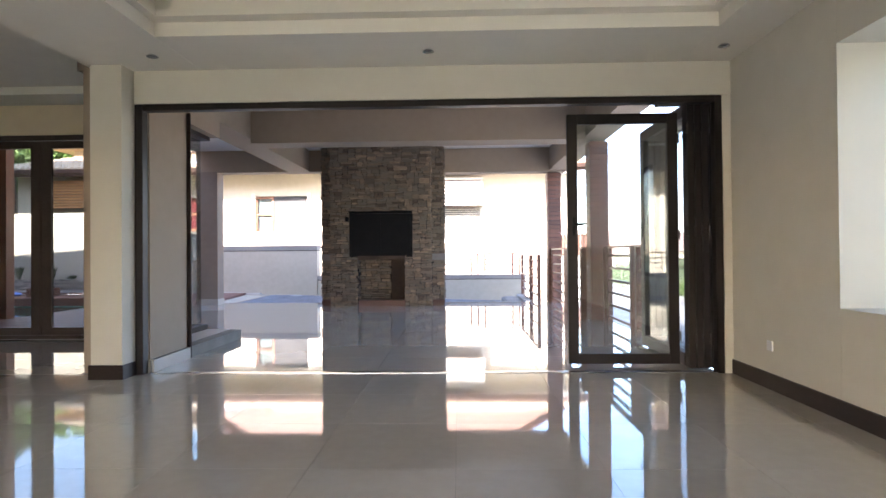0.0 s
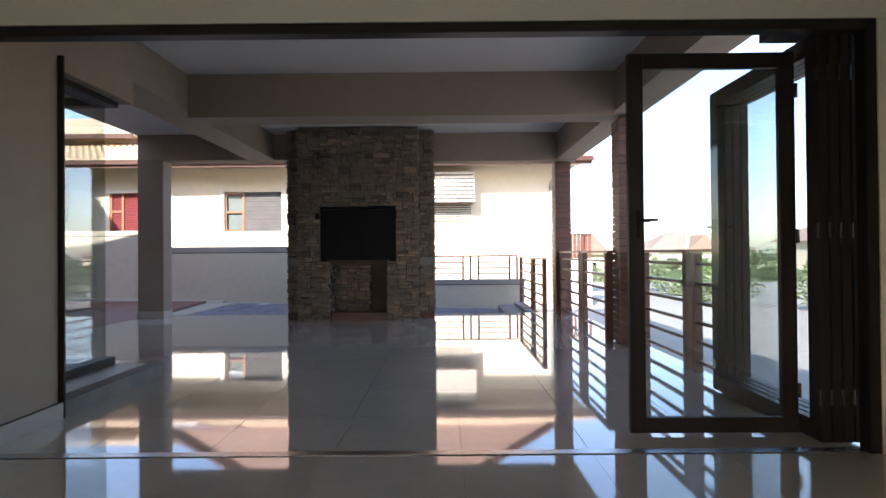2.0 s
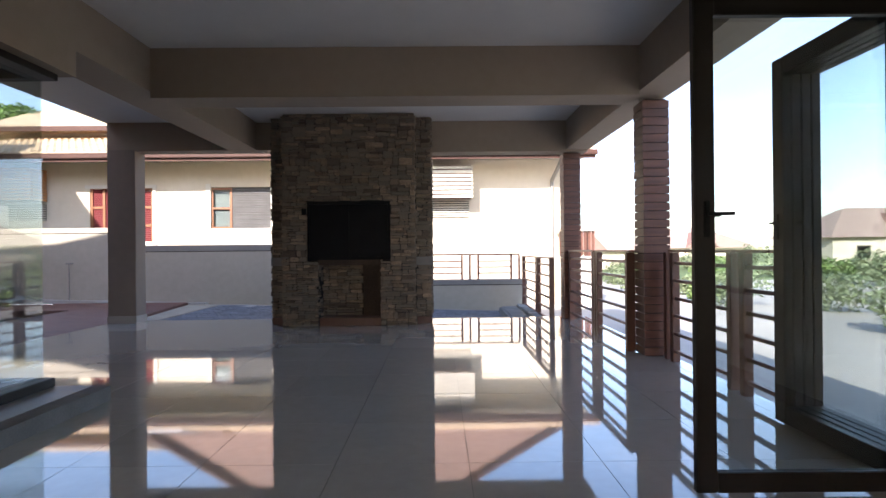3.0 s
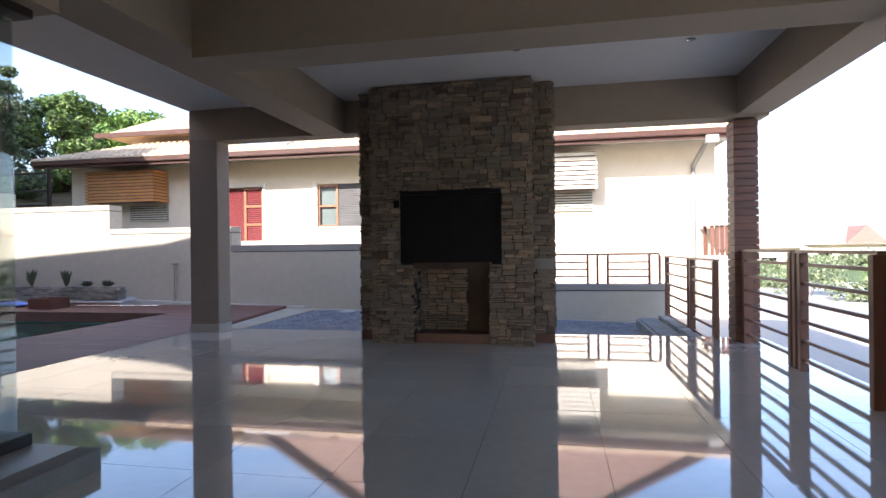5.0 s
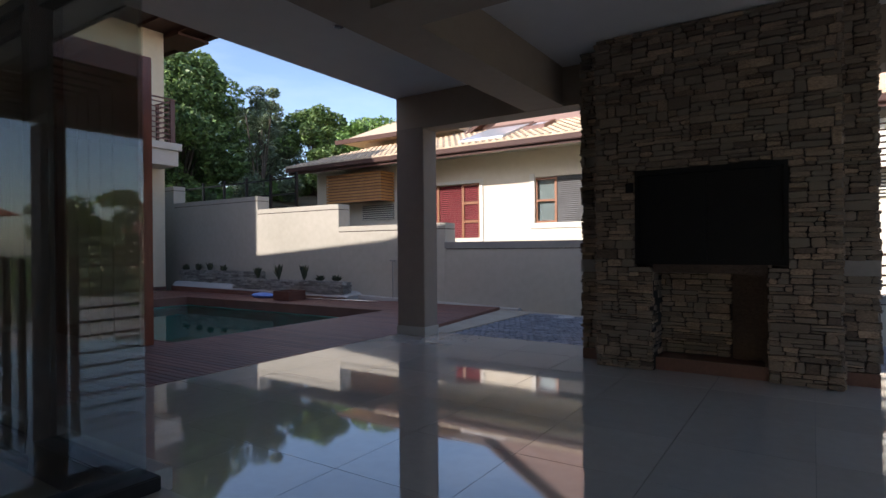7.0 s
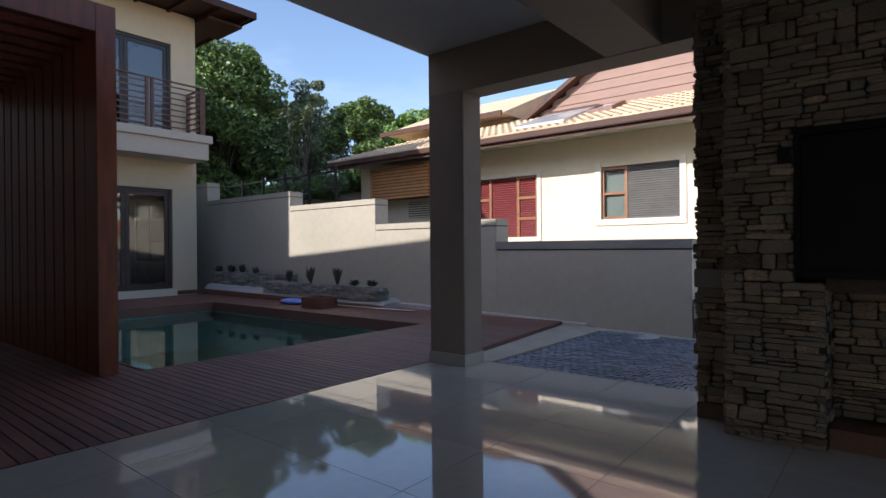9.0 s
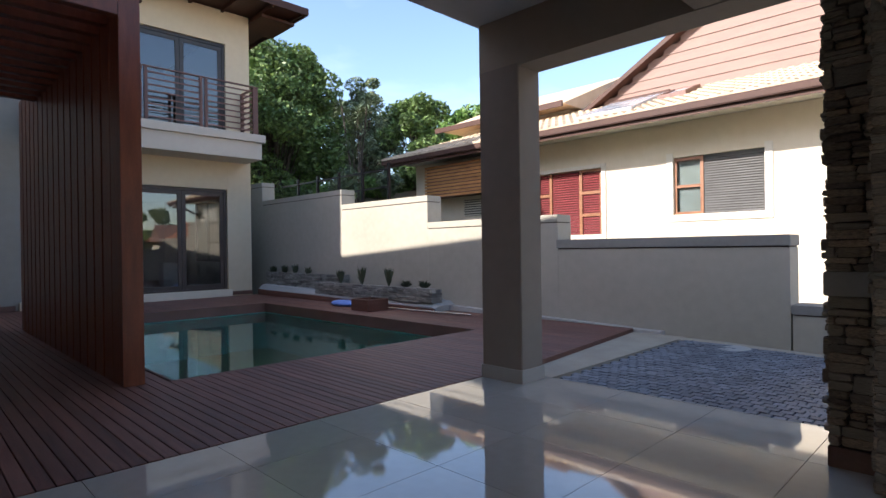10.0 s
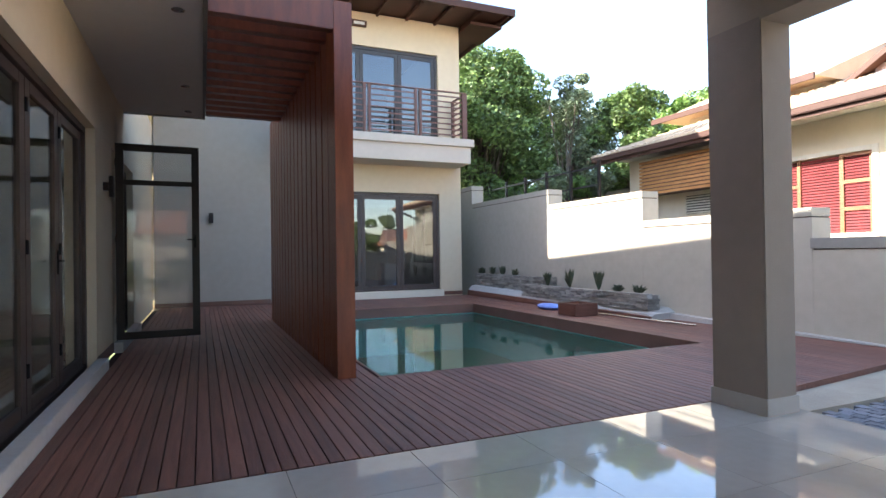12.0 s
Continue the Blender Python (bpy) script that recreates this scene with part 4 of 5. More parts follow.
part("pipe", rod(bmesh.new(), (-8.3, WALL_Y - 0.07, 0), (-8.3, WALL_Y - 0.07, 1.0), 0.014, 8), CAPGREY, tap)
part("tap", rod(bmesh.new(), (-8.38, WALL_Y - 0.07, 0.98), (-8.2, WALL_Y - 0.07, 0.98), 0.02, 8), CAPGREY, tap)


def dry_wall(name, x0, x1, y0, y1, z0, z1, label):
    bm = boxes((x0 + 0.04, x1 - 0.04, y0 + 0.04, y1, z0, z1 - 0.05))
    r2 = random.Random(int(abs(x0) * 10))
    for face, lo, hi, ax in ((y0, x0, x1, "y"), (x1, y0, y1, "x")):
        z = z0
        while z < z1:
            h = r2.uniform(0.035, 0.07)
            u = lo
            while u < hi:
                w = r2.uniform(0.12, 0.34)
                o = r2.uniform(-0.03, 0.01)
                if ax == "y":
                    box(bm, u, min(u + w, hi) - 0.01, face + o, face + 0.14, z, z + h - 0.008, jit=0.006, rng=r2)
                else:
                    box(bm, face - 0.14, face - o, u, min(u + w, hi) - 0.01, z, z + h - 0.008, jit=0.006, rng=r2)
                u += w
            z += h
    d = thing(name, ((x0 + x1) / 2, y0, z0), label, "planter")
    part("walling", bm, SLATE, d, "flat grey walling stone", "stuff")
    part("bed", boxes((x0 + 0.1, x1 - 0.16, y0 + 0.16, y1, z0, z1 - 0.03)), SLATE if name == "rock_edging" else SOIL, d, "flat filling of the planter")


bm = bmesh.new()
tops = [[bm.verts.new((x, y, z)) for y, z in ((16.34, a), (16.44, b), (WALL_Y - 0.003, c))] for x, a, b, c in ((-16.98, 0.15, 0.27, 0.33), (-13.9, 0.13, 0.23, 0.30), (-9.5, 0.09, 0.15, 0.19), (-9.372, 0.06, 0.10, 0.12))]
lows = [[bm.verts.new((q.co.x, q.co.y, -0.2)) for q in row] for row in tops]
for i in range(3):
    for k in range(2):
        bm.faces.new((tops[i][k], tops[i + 1][k], tops[i + 1][k + 1], tops[i][k + 1]))
    bm.faces.new((lows[i][0], lows[i + 1][0], tops[i + 1][0], tops[i][0]))
    bm.faces.new((lows[i][2], lows[i + 1][2], tops[i + 1][2], tops[i][2]))
bm.faces.new(tops[3] + lows[3][::-1])
bm.faces.new(tops[0] + lows[0][::-1])
structure("ramp", tidy(bm), CONCRETE, "pale concrete haunch rising along the planters")
structure("deck_upstand", prism(bmesh.new(), [(-16.98, -0.03), (-16.98, 0.148), (-9.372, 0.058), (-9.372, -0.03)], "y", 16.305, 16.337), DECK, "red-brown board along the concrete haunch")
structure("wedge", prism(bmesh.new(), [(-9.37, -0.014), (-9.37, 0.10), (-5.4, -0.004), (-5.4, -0.014)], "y", 16.76, WALL_Y - 0.001), CONCRETE, "pale concrete fillet at the foot of the boundary wall")
dry_wall("planter", -13.9, -9.50, 16.36, 16.66, 0.16, 0.44, "long low dry-stone planter against the boundary wall")
dry_wall("planter", -17.0, -13.1, 16.60, WALL_Y - 0.005, 0.2, 0.59, "dry-stone planter beside the wing")
dry_wall("rock_edging", 2.2, 2.78, 13.3, 15.9, -0.3, -0.06, "low edging of flat grey stones beside the paving")


# ---- leaves and plants ----
def leaves(bm, centre, radii, n, size, r, shell=0.6):
    for _ in range(n):
        v = Vector((r.gauss(0, 1), r.gauss(0, 1), r.gauss(0, 1))).normalized() * (shell + (1 - shell) * r.random() ** 0.5)
        c = Vector(centre) + Vector((v.x * radii[0], v.y * radii[1], v.z * radii[2]))
        s = size * r.uniform(0.6, 1.4)
        a = Vector((r.uniform(-1, 1), r.uniform(-1, 1), r.uniform(-0.6, 0.8))).normalized() * s
        b = a.cross(Vector((r.uniform(-1, 1), r.uniform(-1, 1), r.uniform(-1, 1)))).normalized() * s * 0.42
        bm.faces.new([bm.verts.new(c - a), bm.verts.new(c + b), bm.verts.new(c + a), bm.verts.new(c - b)])


def tree(at, h, w, seed, mat, label, clumps=26, n=260, size=0.13, low=0.35, trunk=0.14):
    r = random.Random(seed)
    x, y, z = at
    t = thing("tree", at, label, "tree")
    bm = bmesh.new()
    top = Vector((x + r.uniform(-0.3, 0.3), y + r.uniform(-0.3, 0.3), z + h * 0.75))
    rod(bm, at, (x, y, z + h * low), trunk, 8, trunk * 0.75)
    rod(bm, (x, y, z + h * low), top, trunk * 0.75, 7, trunk * 0.25)
    lm = bmesh.new()
    for _ in range(clumps):
        a, q = r.uniform(0, 6.283), r.uniform(0, 1)
        zz = z + h * (low + (0.97 - low) * q)
        rad = w * (0.25 + 0.75 * math.sin(math.pi * min(1, 0.18 + q * 0.72))) * r.uniform(0.3, 1.0)
        c = Vector((x + math.cos(a) * rad, y + math.sin(a) * rad, zz))
        rod(bm, (x, y, z + h * low * (0.6 + 0.5 * q)), c, trunk * 0.25, 5, 0.01)
        cr = w * r.uniform(0.2, 0.42)
        leaves(lm, c, (cr, cr, cr * 0.75), n, size, r)
    part("trunk", bm, BARK, t, "grey-brown trunk and limbs")
    part("crown", lm, mat, t, "leafy crown", "stuff")


def shrub(at, w, h, seed, mat, label, n=900, size=0.07):
    r = random.Random(seed)
    s = thing("shrub", at, label, "shrub")
    bm, x, y, z = bmesh.new(), *at
    for k in range(7):
        c = (x + r.uniform(-w, w) * 0.6, y + r.uniform(-w, w) * 0.4, z + h * r.uniform(0.3, 0.75))
        leaves(bm, c, (w * 0.45, w * 0.4, h * 0.35), n // 7, size, r, 0.4)
    part("foliage", bm, mat, s, "", "stuff")
    st = bmesh.new()
    for k in range(5):
        rod(st, (x + r.uniform(-0.05, 0.05), y, z), (x + r.uniform(-w, w) * 0.4, y, z + h * 0.5), 0.012, 5, 0.006)
    part("stems", st, BARK, s)


r0 = random.Random(5)
for k, (x, hh) in enumerate(((-16.9, 0.3), (-16.2, 0.34), (-15.6, 0.36), (-14.9, 0.3), (-13.0, 0.42), (-12.1, 0.50), (-11.1, 0.48), (-10.5, 0.2), (-9.9, 0.22))):
    p = thing("garden_plant", (x, 16.55 if x > -13.2 else 16.76, 0.40 if x > -13.2 else 0.55), "small young spiky garden plant in the stone planter", "plant", "planter plants")
    py, z = (16.55, 0.40) if x > -13.2 else (16.76, 0.55)
    bm = bmesh.new()
    for _ in range(44):
        a, tl = r0.uniform(0, 6.283), r0.uniform(0.3, 1.0)
        c = Vector((x, py, z))
        tip = c + Vector((math.cos(a) * 0.2 * tl, math.sin(a) * 0.12 * tl, hh * r0.uniform(0.5, 1.0)))
        side = Vector((-math.sin(a), math.cos(a), 0)) * 0.03
        mid = c.lerp(tip, 0.6) + Vector((0, 0, 0.03))
        bm.faces.new([bm.verts.new(c), bm.verts.new(mid + side), bm.verts.new(tip), bm.verts.new(mid - side)])
    part("leaves", bm, DARKPLANT, p)

# bank behind the boundary wall, with its fence and trees
bm = bmesh.new()
g = [[bm.verts.new((-60 + i * 3.0, 18.3 + k * 2.6, 2.2 + min(k, 9) * 0.62 * max(0.0, min(1.0, (-13.5 - (-60 + i * 3.0)) / 6)) + 0.35 * noise.noise(Vector((i * 0.7, k * 0.9, 3))) - 3.2 * (1 - max(0.0, min(1.0, (-13.5 - (-60 + i * 3.0)) / 3))))) for k in range(14)] for i in range(17)]
for i in range(16):
    for k in range(13):
        bm.faces.new((g[i][k], g[i + 1][k], g[i + 1][k + 1], g[i][k + 1]))
tagged(part("hillside", tidy(bm), BANK), "brown earth bank with dry grass behind the boundary wall", "hillside", "", "structure")
fence = thing("fence", (-18, 19.5, 2.3), "dark steel and timber post-and-rail fence on the bank", "fence")
for k in range(9):
    x = -25.5 + k * 1.35
    part("post", boxes((x, x + 0.08, 19.46, 19.54, 2.0, 3.95)), DARKFRAME, fence)
for z in (2.75, 3.2, 3.75):
    part("rail", boxes((-25.5, -14.6, 19.48, 19.53, z, z + 0.05)), DARKFRAME, fence)
tree((-24.4, 20.8, 2.3), 8.1, 2.9, 3, LEAF, "large dense dark green tree behind the wing", 120, 640, 0.11, 0.06, 0.22)
tree((-22.8, 24.5, 3.4), 5.9, 1.6, 9, LEAFG, "slender pale tree on the bank", 34, 330, 0.09, 0.15)
tree((-20.6, 26.0, 3.6), 4.6, 1.7, 14, LEAF, "round-topped tree on the bank", 44, 380, 0.095, 0.12)
tree((-18.2, 28.0, 3.8), 3.7, 2.2, 21, LEAFB, "spreading fresh green tree on the bank", 40, 380, 0.10, 0.1)
tree((-24.5, 34.0, 4.6), 4.5, 2.9, 33, LEAFB, "broad fresh green tree behind the neighbour's roof", 60, 400, 0.12, 0.15)
tree((-25.5, 27.0, 3.8), 4.6, 2.4, 41, LEAFG, "grey-green tree on the bank", 40, 340, 0.10, 0.1)
for k in range(18):
    x, y = -27.5 + (k % 9) * 1.04 + r0.uniform(-0.5, 0.5), 20.8 + (k // 13) * 3.2 + r0.uniform(-0.8, 0.8)
    shrub((x, y, 2.4 + (y - 18.3) * 0.2), r0.uniform(0.7, 1.2), r0.uniform(0.7, 1.7), 60 + k, (LEAF, LEAFB, LEAFG)[k % 3], "bushy shrub on the earth bank", 1700, 0.075)


def spiky_tree(at, h, heads, seed, label):
    """Bare stems that end in rosettes of sword-shaped leaves."""
    r = random.Random(seed)
    t = thing("spiky_tree", at, label, "tree")
    x, y, z = at
    bm, lm = bmesh.new(), bmesh.new()
    for q in range(heads):
        c = Vector((x + r.uniform(-0.6, 0.6), y + r.uniform(-0.4, 0.4), z + h * r.uniform(0.55, 1.0)))
        rod(bm, (x + r.uniform(-0.1, 0.1), y, z), c, 0.035, 6, 0.03)
        for _ in range(46):
            a, up = r.uniform(0, 6.283), r.uniform(-0.5, 1.2)
            d = Vector((math.cos(a), math.sin(a), up)).normalized()
            side = Vector((-math.sin(a), math.cos(a), 0)) * 0.035
            o = c - Vector((0, 0, r.uniform(0, 0.5)))
            tip = o + d * r.uniform(0.45, 0.75) - Vector((0, 0, 0.1))
            lm.faces.new([lm.verts.new(o), lm.verts.new(o.lerp(tip, 0.5) + side + Vector((0, 0, 0.06))), lm.verts.new(tip), lm.verts.new(o.lerp(tip, 0.5) - side + Vector((0, 0, 0.06)))])
    part("trunk", bm, BARK, t, "grey-brown bare stems")
    part("crown", lm, LEAFG, t, "rosettes of sword-shaped leaves", "stuff")


spiky_tree((-19.2, 21.6, 2.8), 4.3, 6, 51, "tall spiky aloe-like tree with bare stems on the bank")


# ---- neighbour's house ----
EZ, EY = 4.39, 21.7
nb = thing("neighbour_house", (-6, FAR_Y, -1), "white plastered single-storey house with a pale clay tile roof", "house")
WZ0, WZ1 = 2.08, 3.58
openings = ((-7.38, -5.22, WZ0, WZ1), (-11.75, -9.48, 1.63, 3.56))
bm = bmesh.new()
cuts = [-17.5, -11.75, -9.48, -7.38, -5.22, 5.6]
for a, b in zip(cuts, cuts[1:]):
    o = next((o for o in openings if abs(o[0] - a) < 0.01), None)
    if o:
        box(bm, a, b, FAR_Y, FAR_Y + 0.25, -1.05, o[2])
        box(bm, a, b, FAR_Y, FAR_Y + 0.25, o[3], EZ + 0.11)
    else:
        box(bm, a, b, FAR_Y, FAR_Y + 0.25, -1.05, EZ + 0.11)
bmesh.ops.remove_doubles(bm, verts=bm.verts, dist=0.0005)
box(bm, 5.35, 5.6, FAR_Y + 0.25, FAR_Y + 8, -1.05, EZ + 0.11)
box(bm, -17.5, -17.25, FAR_Y + 0.25, FAR_Y + 8, -1.05, EZ + 0.11)
part("wall", bm, FACADE, nb, "white plastered wall")
for d in ((-7.56, -7.385, 2.076, 3.70), (-5.215, -5.04, 2.076, 3.70), (-7.56, -5.04, 1.9, 2.073), (-9.475, -9.33, 1.5, 3.68), (-11.9, -9.478, 3.562, 3.68)):
    part("window_band", soft_boxes(0.01, (d[0], d[1], FAR_Y - 0.04, FAR_Y - 0.002, d[2], d[3])), PALE, nb, "raised plaster band")
part("inner_dark", boxes((-12.5, -4.5, FAR_Y + 0.6, FAR_Y + 0.7, 1.2, 4.4)), INNER, nb, "dark sheet painted as a dim room behind the slats the windows")
wn1 = part("window", boxes((-7.38, -7.32, FAR_Y + 0.05, FAR_Y + 0.12, WZ0, WZ1), (-6.72, -6.64, FAR_Y + 0.05, FAR_Y + 0.12, WZ0, WZ1), (-7.32, -6.72, FAR_Y + 0.05, FAR_Y + 0.12, WZ0, WZ0 + 0.07), (-7.32, -6.72, FAR_Y + 0.05, FAR_Y + 0.12, WZ1 - 0.1, WZ1 - 0.02), (-7.32, -6.72, FAR_Y + 0.05, FAR_Y + 0.12, 2.78, 2.85)), ORANGEFRAME, nb, "varnished window frame")
part("pane", boxes((-7.32, -6.72, FAR_Y + 0.08, FAR_Y + 0.09, WZ0 + 0.07, WZ1 - 0.1)), GLASS, wn1)
part("net_curtain", boxes((-7.4, -6.64, FAR_Y + 0.16, FAR_Y + 0.17, WZ0, WZ1)), NET, nb, "pale net curtain")
# backing sheet of the blind, its dark colour stands for shade between slats
bl = part("blind", boxes((-6.64, -5.22, FAR_Y + 0.14, FAR_Y + 0.15, WZ0, WZ1)), ROOMSHADE, nb, "grey slatted blind")
for k in range(24):
    z = WZ0 + 0.02 + k * 0.0625
    part("slat", prism(bmesh.new(), [(FAR_Y + 0.06, z), (FAR_Y + 0.10, z + 0.052), (FAR_Y + 0.105, z + 0.048), (FAR_Y + 0.065, z - 0.004)], "x", -6.64, -5.22), GREYSLAT, bl)
rd = part("shutter_frame", boxes((-10.24, -10.14, FAR_Y + 0.03, FAR_Y + 0.1, 1.63, 3.56), (-9.56, -9.48, FAR_Y + 0.03, FAR_Y + 0.1, 1.63, 3.56), (-10.14, -9.56, FAR_Y + 0.03, FAR_Y + 0.1, 2.83, 2.92), (-10.14, -9.56, FAR_Y + 0.03, FAR_Y + 0.1, 2.17, 2.26), (-10.14, -9.56, FAR_Y + 0.03, FAR_Y + 0.1, 3.48, 3.56)), ORANGEFRAME, nb, "varnished shutter frame")
part("jamb", boxes((-11.75, -11.66, FAR_Y + 0.03, FAR_Y + 0.1, 1.63, 3.56), (-11.66, -11.30, FAR_Y + 0.03, FAR_Y + 0.1, 2.83, 2.92), (-11.30, -11.21, FAR_Y + 0.03, FAR_Y + 0.1, 1.63, 3.56)), ORANGEFRAME, rd)
for x0, x1 in ((-11.66, -11.305), (-11.205, -10.245), (-10.135, -9.565)):
    for k in range(26):
        z = 1.65 + k * 0.0725
        part("slat", prism(bmesh.new(), [(FAR_Y + 0.05, z), (FAR_Y + 0.09, z + 0.06), (FAR_Y + 0.095, z + 0.055), (FAR_Y + 0.055, z - 0.005)], "x", x0, x1), REDSLAT, rd)
part("soffit", boxes((-17.6, 6.1, EY, FAR_Y + 0.3, EZ + 0.12, EZ + 0.16)), PALE, nb, "pale eaves soffit")
part("gutter", soft_boxes(0.02, (-17.65, 6.2, EY - 0.12, EY - 0.005, EZ, EZ + 0.17)), GUTTER, nb, "brown gutter")
part("fascia", boxes((-17.6, 6.15, EY, EY + 0.03, EZ - 0.1, EZ + 0.118)), GUTTER, nb, "brown fascia board")
SL = 0.36
def zr(y):
    return EZ + 0.2 + (y - EY) * SL


def tile_roof(name, x0, x1, y0, y1, hip0, hip1, par, label):
    """A slope of rounded clay tiles in rows, with hips cut at both ends."""
    bm = bmesh.new()
    step, course = 0.25, 0.32
    y = y0
    while y < y1:
        a, b = x0 + (y - y0) * hip0, x1 - (y - y0) * hip1
        x = a
        while x < b:
            w = min(step, b - x)
            e = min(course + 0.03, y1 - y)
            z0, z1 = zr(y) + 0.055, zr(y + e) + 0.02
            pr = [(0, 0), (w * 0.25, 0.045), (w * 0.6, 0.045), (w * 0.8, 0.0), (w, 0.0)]
            lo = [bm.verts.new((x + u, y, z0 + v)) for u, v in pr]
            hi = [bm.verts.new((x + u, y + e, z1 + v)) for u, v in pr]
            dn = [bm.verts.new((x + u, y, z0 - 0.04)) for u, v in pr]
            for i in range(4):
                bm.faces.new((lo[i], lo[i + 1], hi[i + 1], hi[i]))
                bm.faces.new((dn[i], dn[i + 1], lo[i + 1], lo[i]))
            x += step
        y += course
    ob = part(name, bm, ROOF, par, label, "stuff")
    return ob


tile_roof("roof", -17.65, 6.2, EY - 0.1, EY + 5.2, 0.9, 0.9, nb, "pale clay tiles in even rows")
part("roof_deck", prism(bmesh.new(), [(EY, EZ + 0.17), (EY + 5.2, zr(EY + 5.2)), (EY + 10.5, EZ + 0.17)], "x", -13.5, 1.6), ROOF, nb, "roof structure")
for x0, xr, xe in ((-17.6, -13.5, -13.5), (6.1, 1.6, 1.6)):
    bm = bmesh.new()
    v = [bm.verts.new(p) for p in ((x0, EY, EZ + 0.18), (x0, EY + 10, EZ + 0.18), (xr, EY + 5.2, zr(EY + 5.2) - 0.02), (xe, EY, EZ + 0.18))]
    bm.faces.new((v[0], v[1], v[2]) if x0 < 0 else (v[0], v[2], v[1]))
    bm.faces.new((v[0], v[2], v[3]) if x0 < 0 else (v[0], v[3], v[2]))
    part("hip", bm, ROOF, nb, "hipped roof end")
# gable with shiplap
GX, GY, GZ = -2.6, 24.6, 10.2
gb = bmesh.new()
prism(gb, [(-10.4, zr(GY) - 0.1), (5.2, zr(GY) - 0.1), (GX, GZ)], "y", GY, GY + 0.15)
part("gable", tidy(gb), GABLE, nb, "pinkish shiplap gable")
bm = bmesh.new()
z = zr(GY)
while z < GZ - 0.3:
    t = (z - zr(GY) + 0.1) / (GZ - zr(GY) + 0.1)
    a, b = -10.4 + (GX + 10.4) * t, 5.2 + (GX - 5.2) * t
    prism(bm, [(GY - 0.038, z), (GY - 0.016, z + 0.275), (GY - 0.002, z + 0.275), (GY - 0.002, z)], "x", a + 0.1, b - 0.1)
    z += 0.29
part("shiplap", tidy(bm), GABLE, nb, "pinkish shiplap boards", "stuff")
sl2 = (GZ - zr(GY) + 0.1) / (GX + 10.4)
bm = bmesh.new()
prism(bm, [(-10.75, zr(GY) - 0.2), (GX, GZ + 0.05), (5.6, zr(GY) - 0.2), (5.6, zr(GY) - 0.05), (GX, GZ + 0.22), (-10.75, zr(GY) - 0.05)], "y", GY - 0.35, GY + 7)
part("gable_roof", tidy(bm), GUTTER, nb, "dark brown gable verge")
# upper roof left
bm = bmesh.new()
prism(bm, [(23.9, 5.9), (28.0, 7.6), (32.0, 5.9)], "x", -17.0, -11.2)
part("upper_roof", tidy(bm), ROOF, nb, "pale clay tiles")
part("upper_wall", boxes((-16.2, -11.5, 24.8, 31.0, 4.6, 5.9)), FACADE, nb, "white plastered upper wall")
part("upper_fascia", boxes((-17.05, -11.2, 23.82, 23.9, 5.8, 5.98)), GUTTER, nb, "brown fascia board")
# skylight and pipe
so = thing("solar_panel", (-8.75, 22.0, zr(22.0)), "pale glass solar panel lying on the tiled roof", "solar panel")
prism(bm := bmesh.new(), [(22.0, zr(22.0) + 0.08), (24.1, zr(24.1) + 0.08), (24.1, zr(24.1) + 0.15), (22.0, zr(22.0) + 0.15)], "x", -9.6, -7.95)
part("glass", tidy(bm), SOLAR, so)
part("pipe", rod(bmesh.new(), (-9.7, 24.15, zr(24.15) + 0.16), (-7.85, 24.15, zr(24.15) + 0.16), 0.05, 6), GUTTER, so)
sk = thing("skylight", (-7.35, 23.1, zr(23.1)), "small skylight with a brown rim in the tiled roof", "skylight")
for q, (a, b, c, d) in enumerate(((-7.75, -7.65, 23.1, 24.1), (-7.1, -7.0, 23.1, 24.1), (-7.65, -7.1, 23.1, 23.2), (-7.65, -7.1, 24.0, 24.1))):
    part("rim", tidy(prism(bmesh.new(), [(c, zr(c) + 0.06), (d, zr(d) + 0.06), (d, zr(d) + 0.18), (c, zr(c) + 0.18)], "x", a, b)), POST, sk)
part("pane", tidy(prism(bmesh.new(), [(23.2, zr(23.2) + 0.1), (24.0, zr(24.0) + 0.1), (24.0, zr(24.0) + 0.15), (23.2, zr(23.2) + 0.15)], "x", -7.65, -7.1)), SOLAR, sk)


def slat_box(x0, x1, y0, z0, z1, mat, label, n, dark):
    b = thing("slatted_box", ((x0 + x1) / 2, FAR_Y, z0), label, "window screen")
    part("liner", boxes((x0 + 0.05, x1 - 0.05, y0 + 0.06, FAR_Y - 0.05, z0 + 0.03, z1 - 0.02)), dark, b, "dark lining")
    h = (z1 - z0) / n
    for k in range(n):
        z = z0 + k * h
        part("slat", boxes((x0, x1, y0, y0 + 0.03, z, z + h * 0.68), (x0, x0 + 0.03, y0 + 0.03, FAR_Y - 0.045, z, z + h * 0.68), (x1 - 0.03, x1, y0 + 0.03, FAR_Y - 0.045, z, z + h * 0.68)), mat, b)


slat_box(-16.1, -13.25, 22.35, 3.10, 4.25, SLAT, "honey-coloured slatted timber box under the eaves", 10, HEARTH)
slat_box(0.1, 2.05, 22.35, 3.05, 4.2, WHITESLAT, "cream slatted box under the eaves", 8, HEARTH)
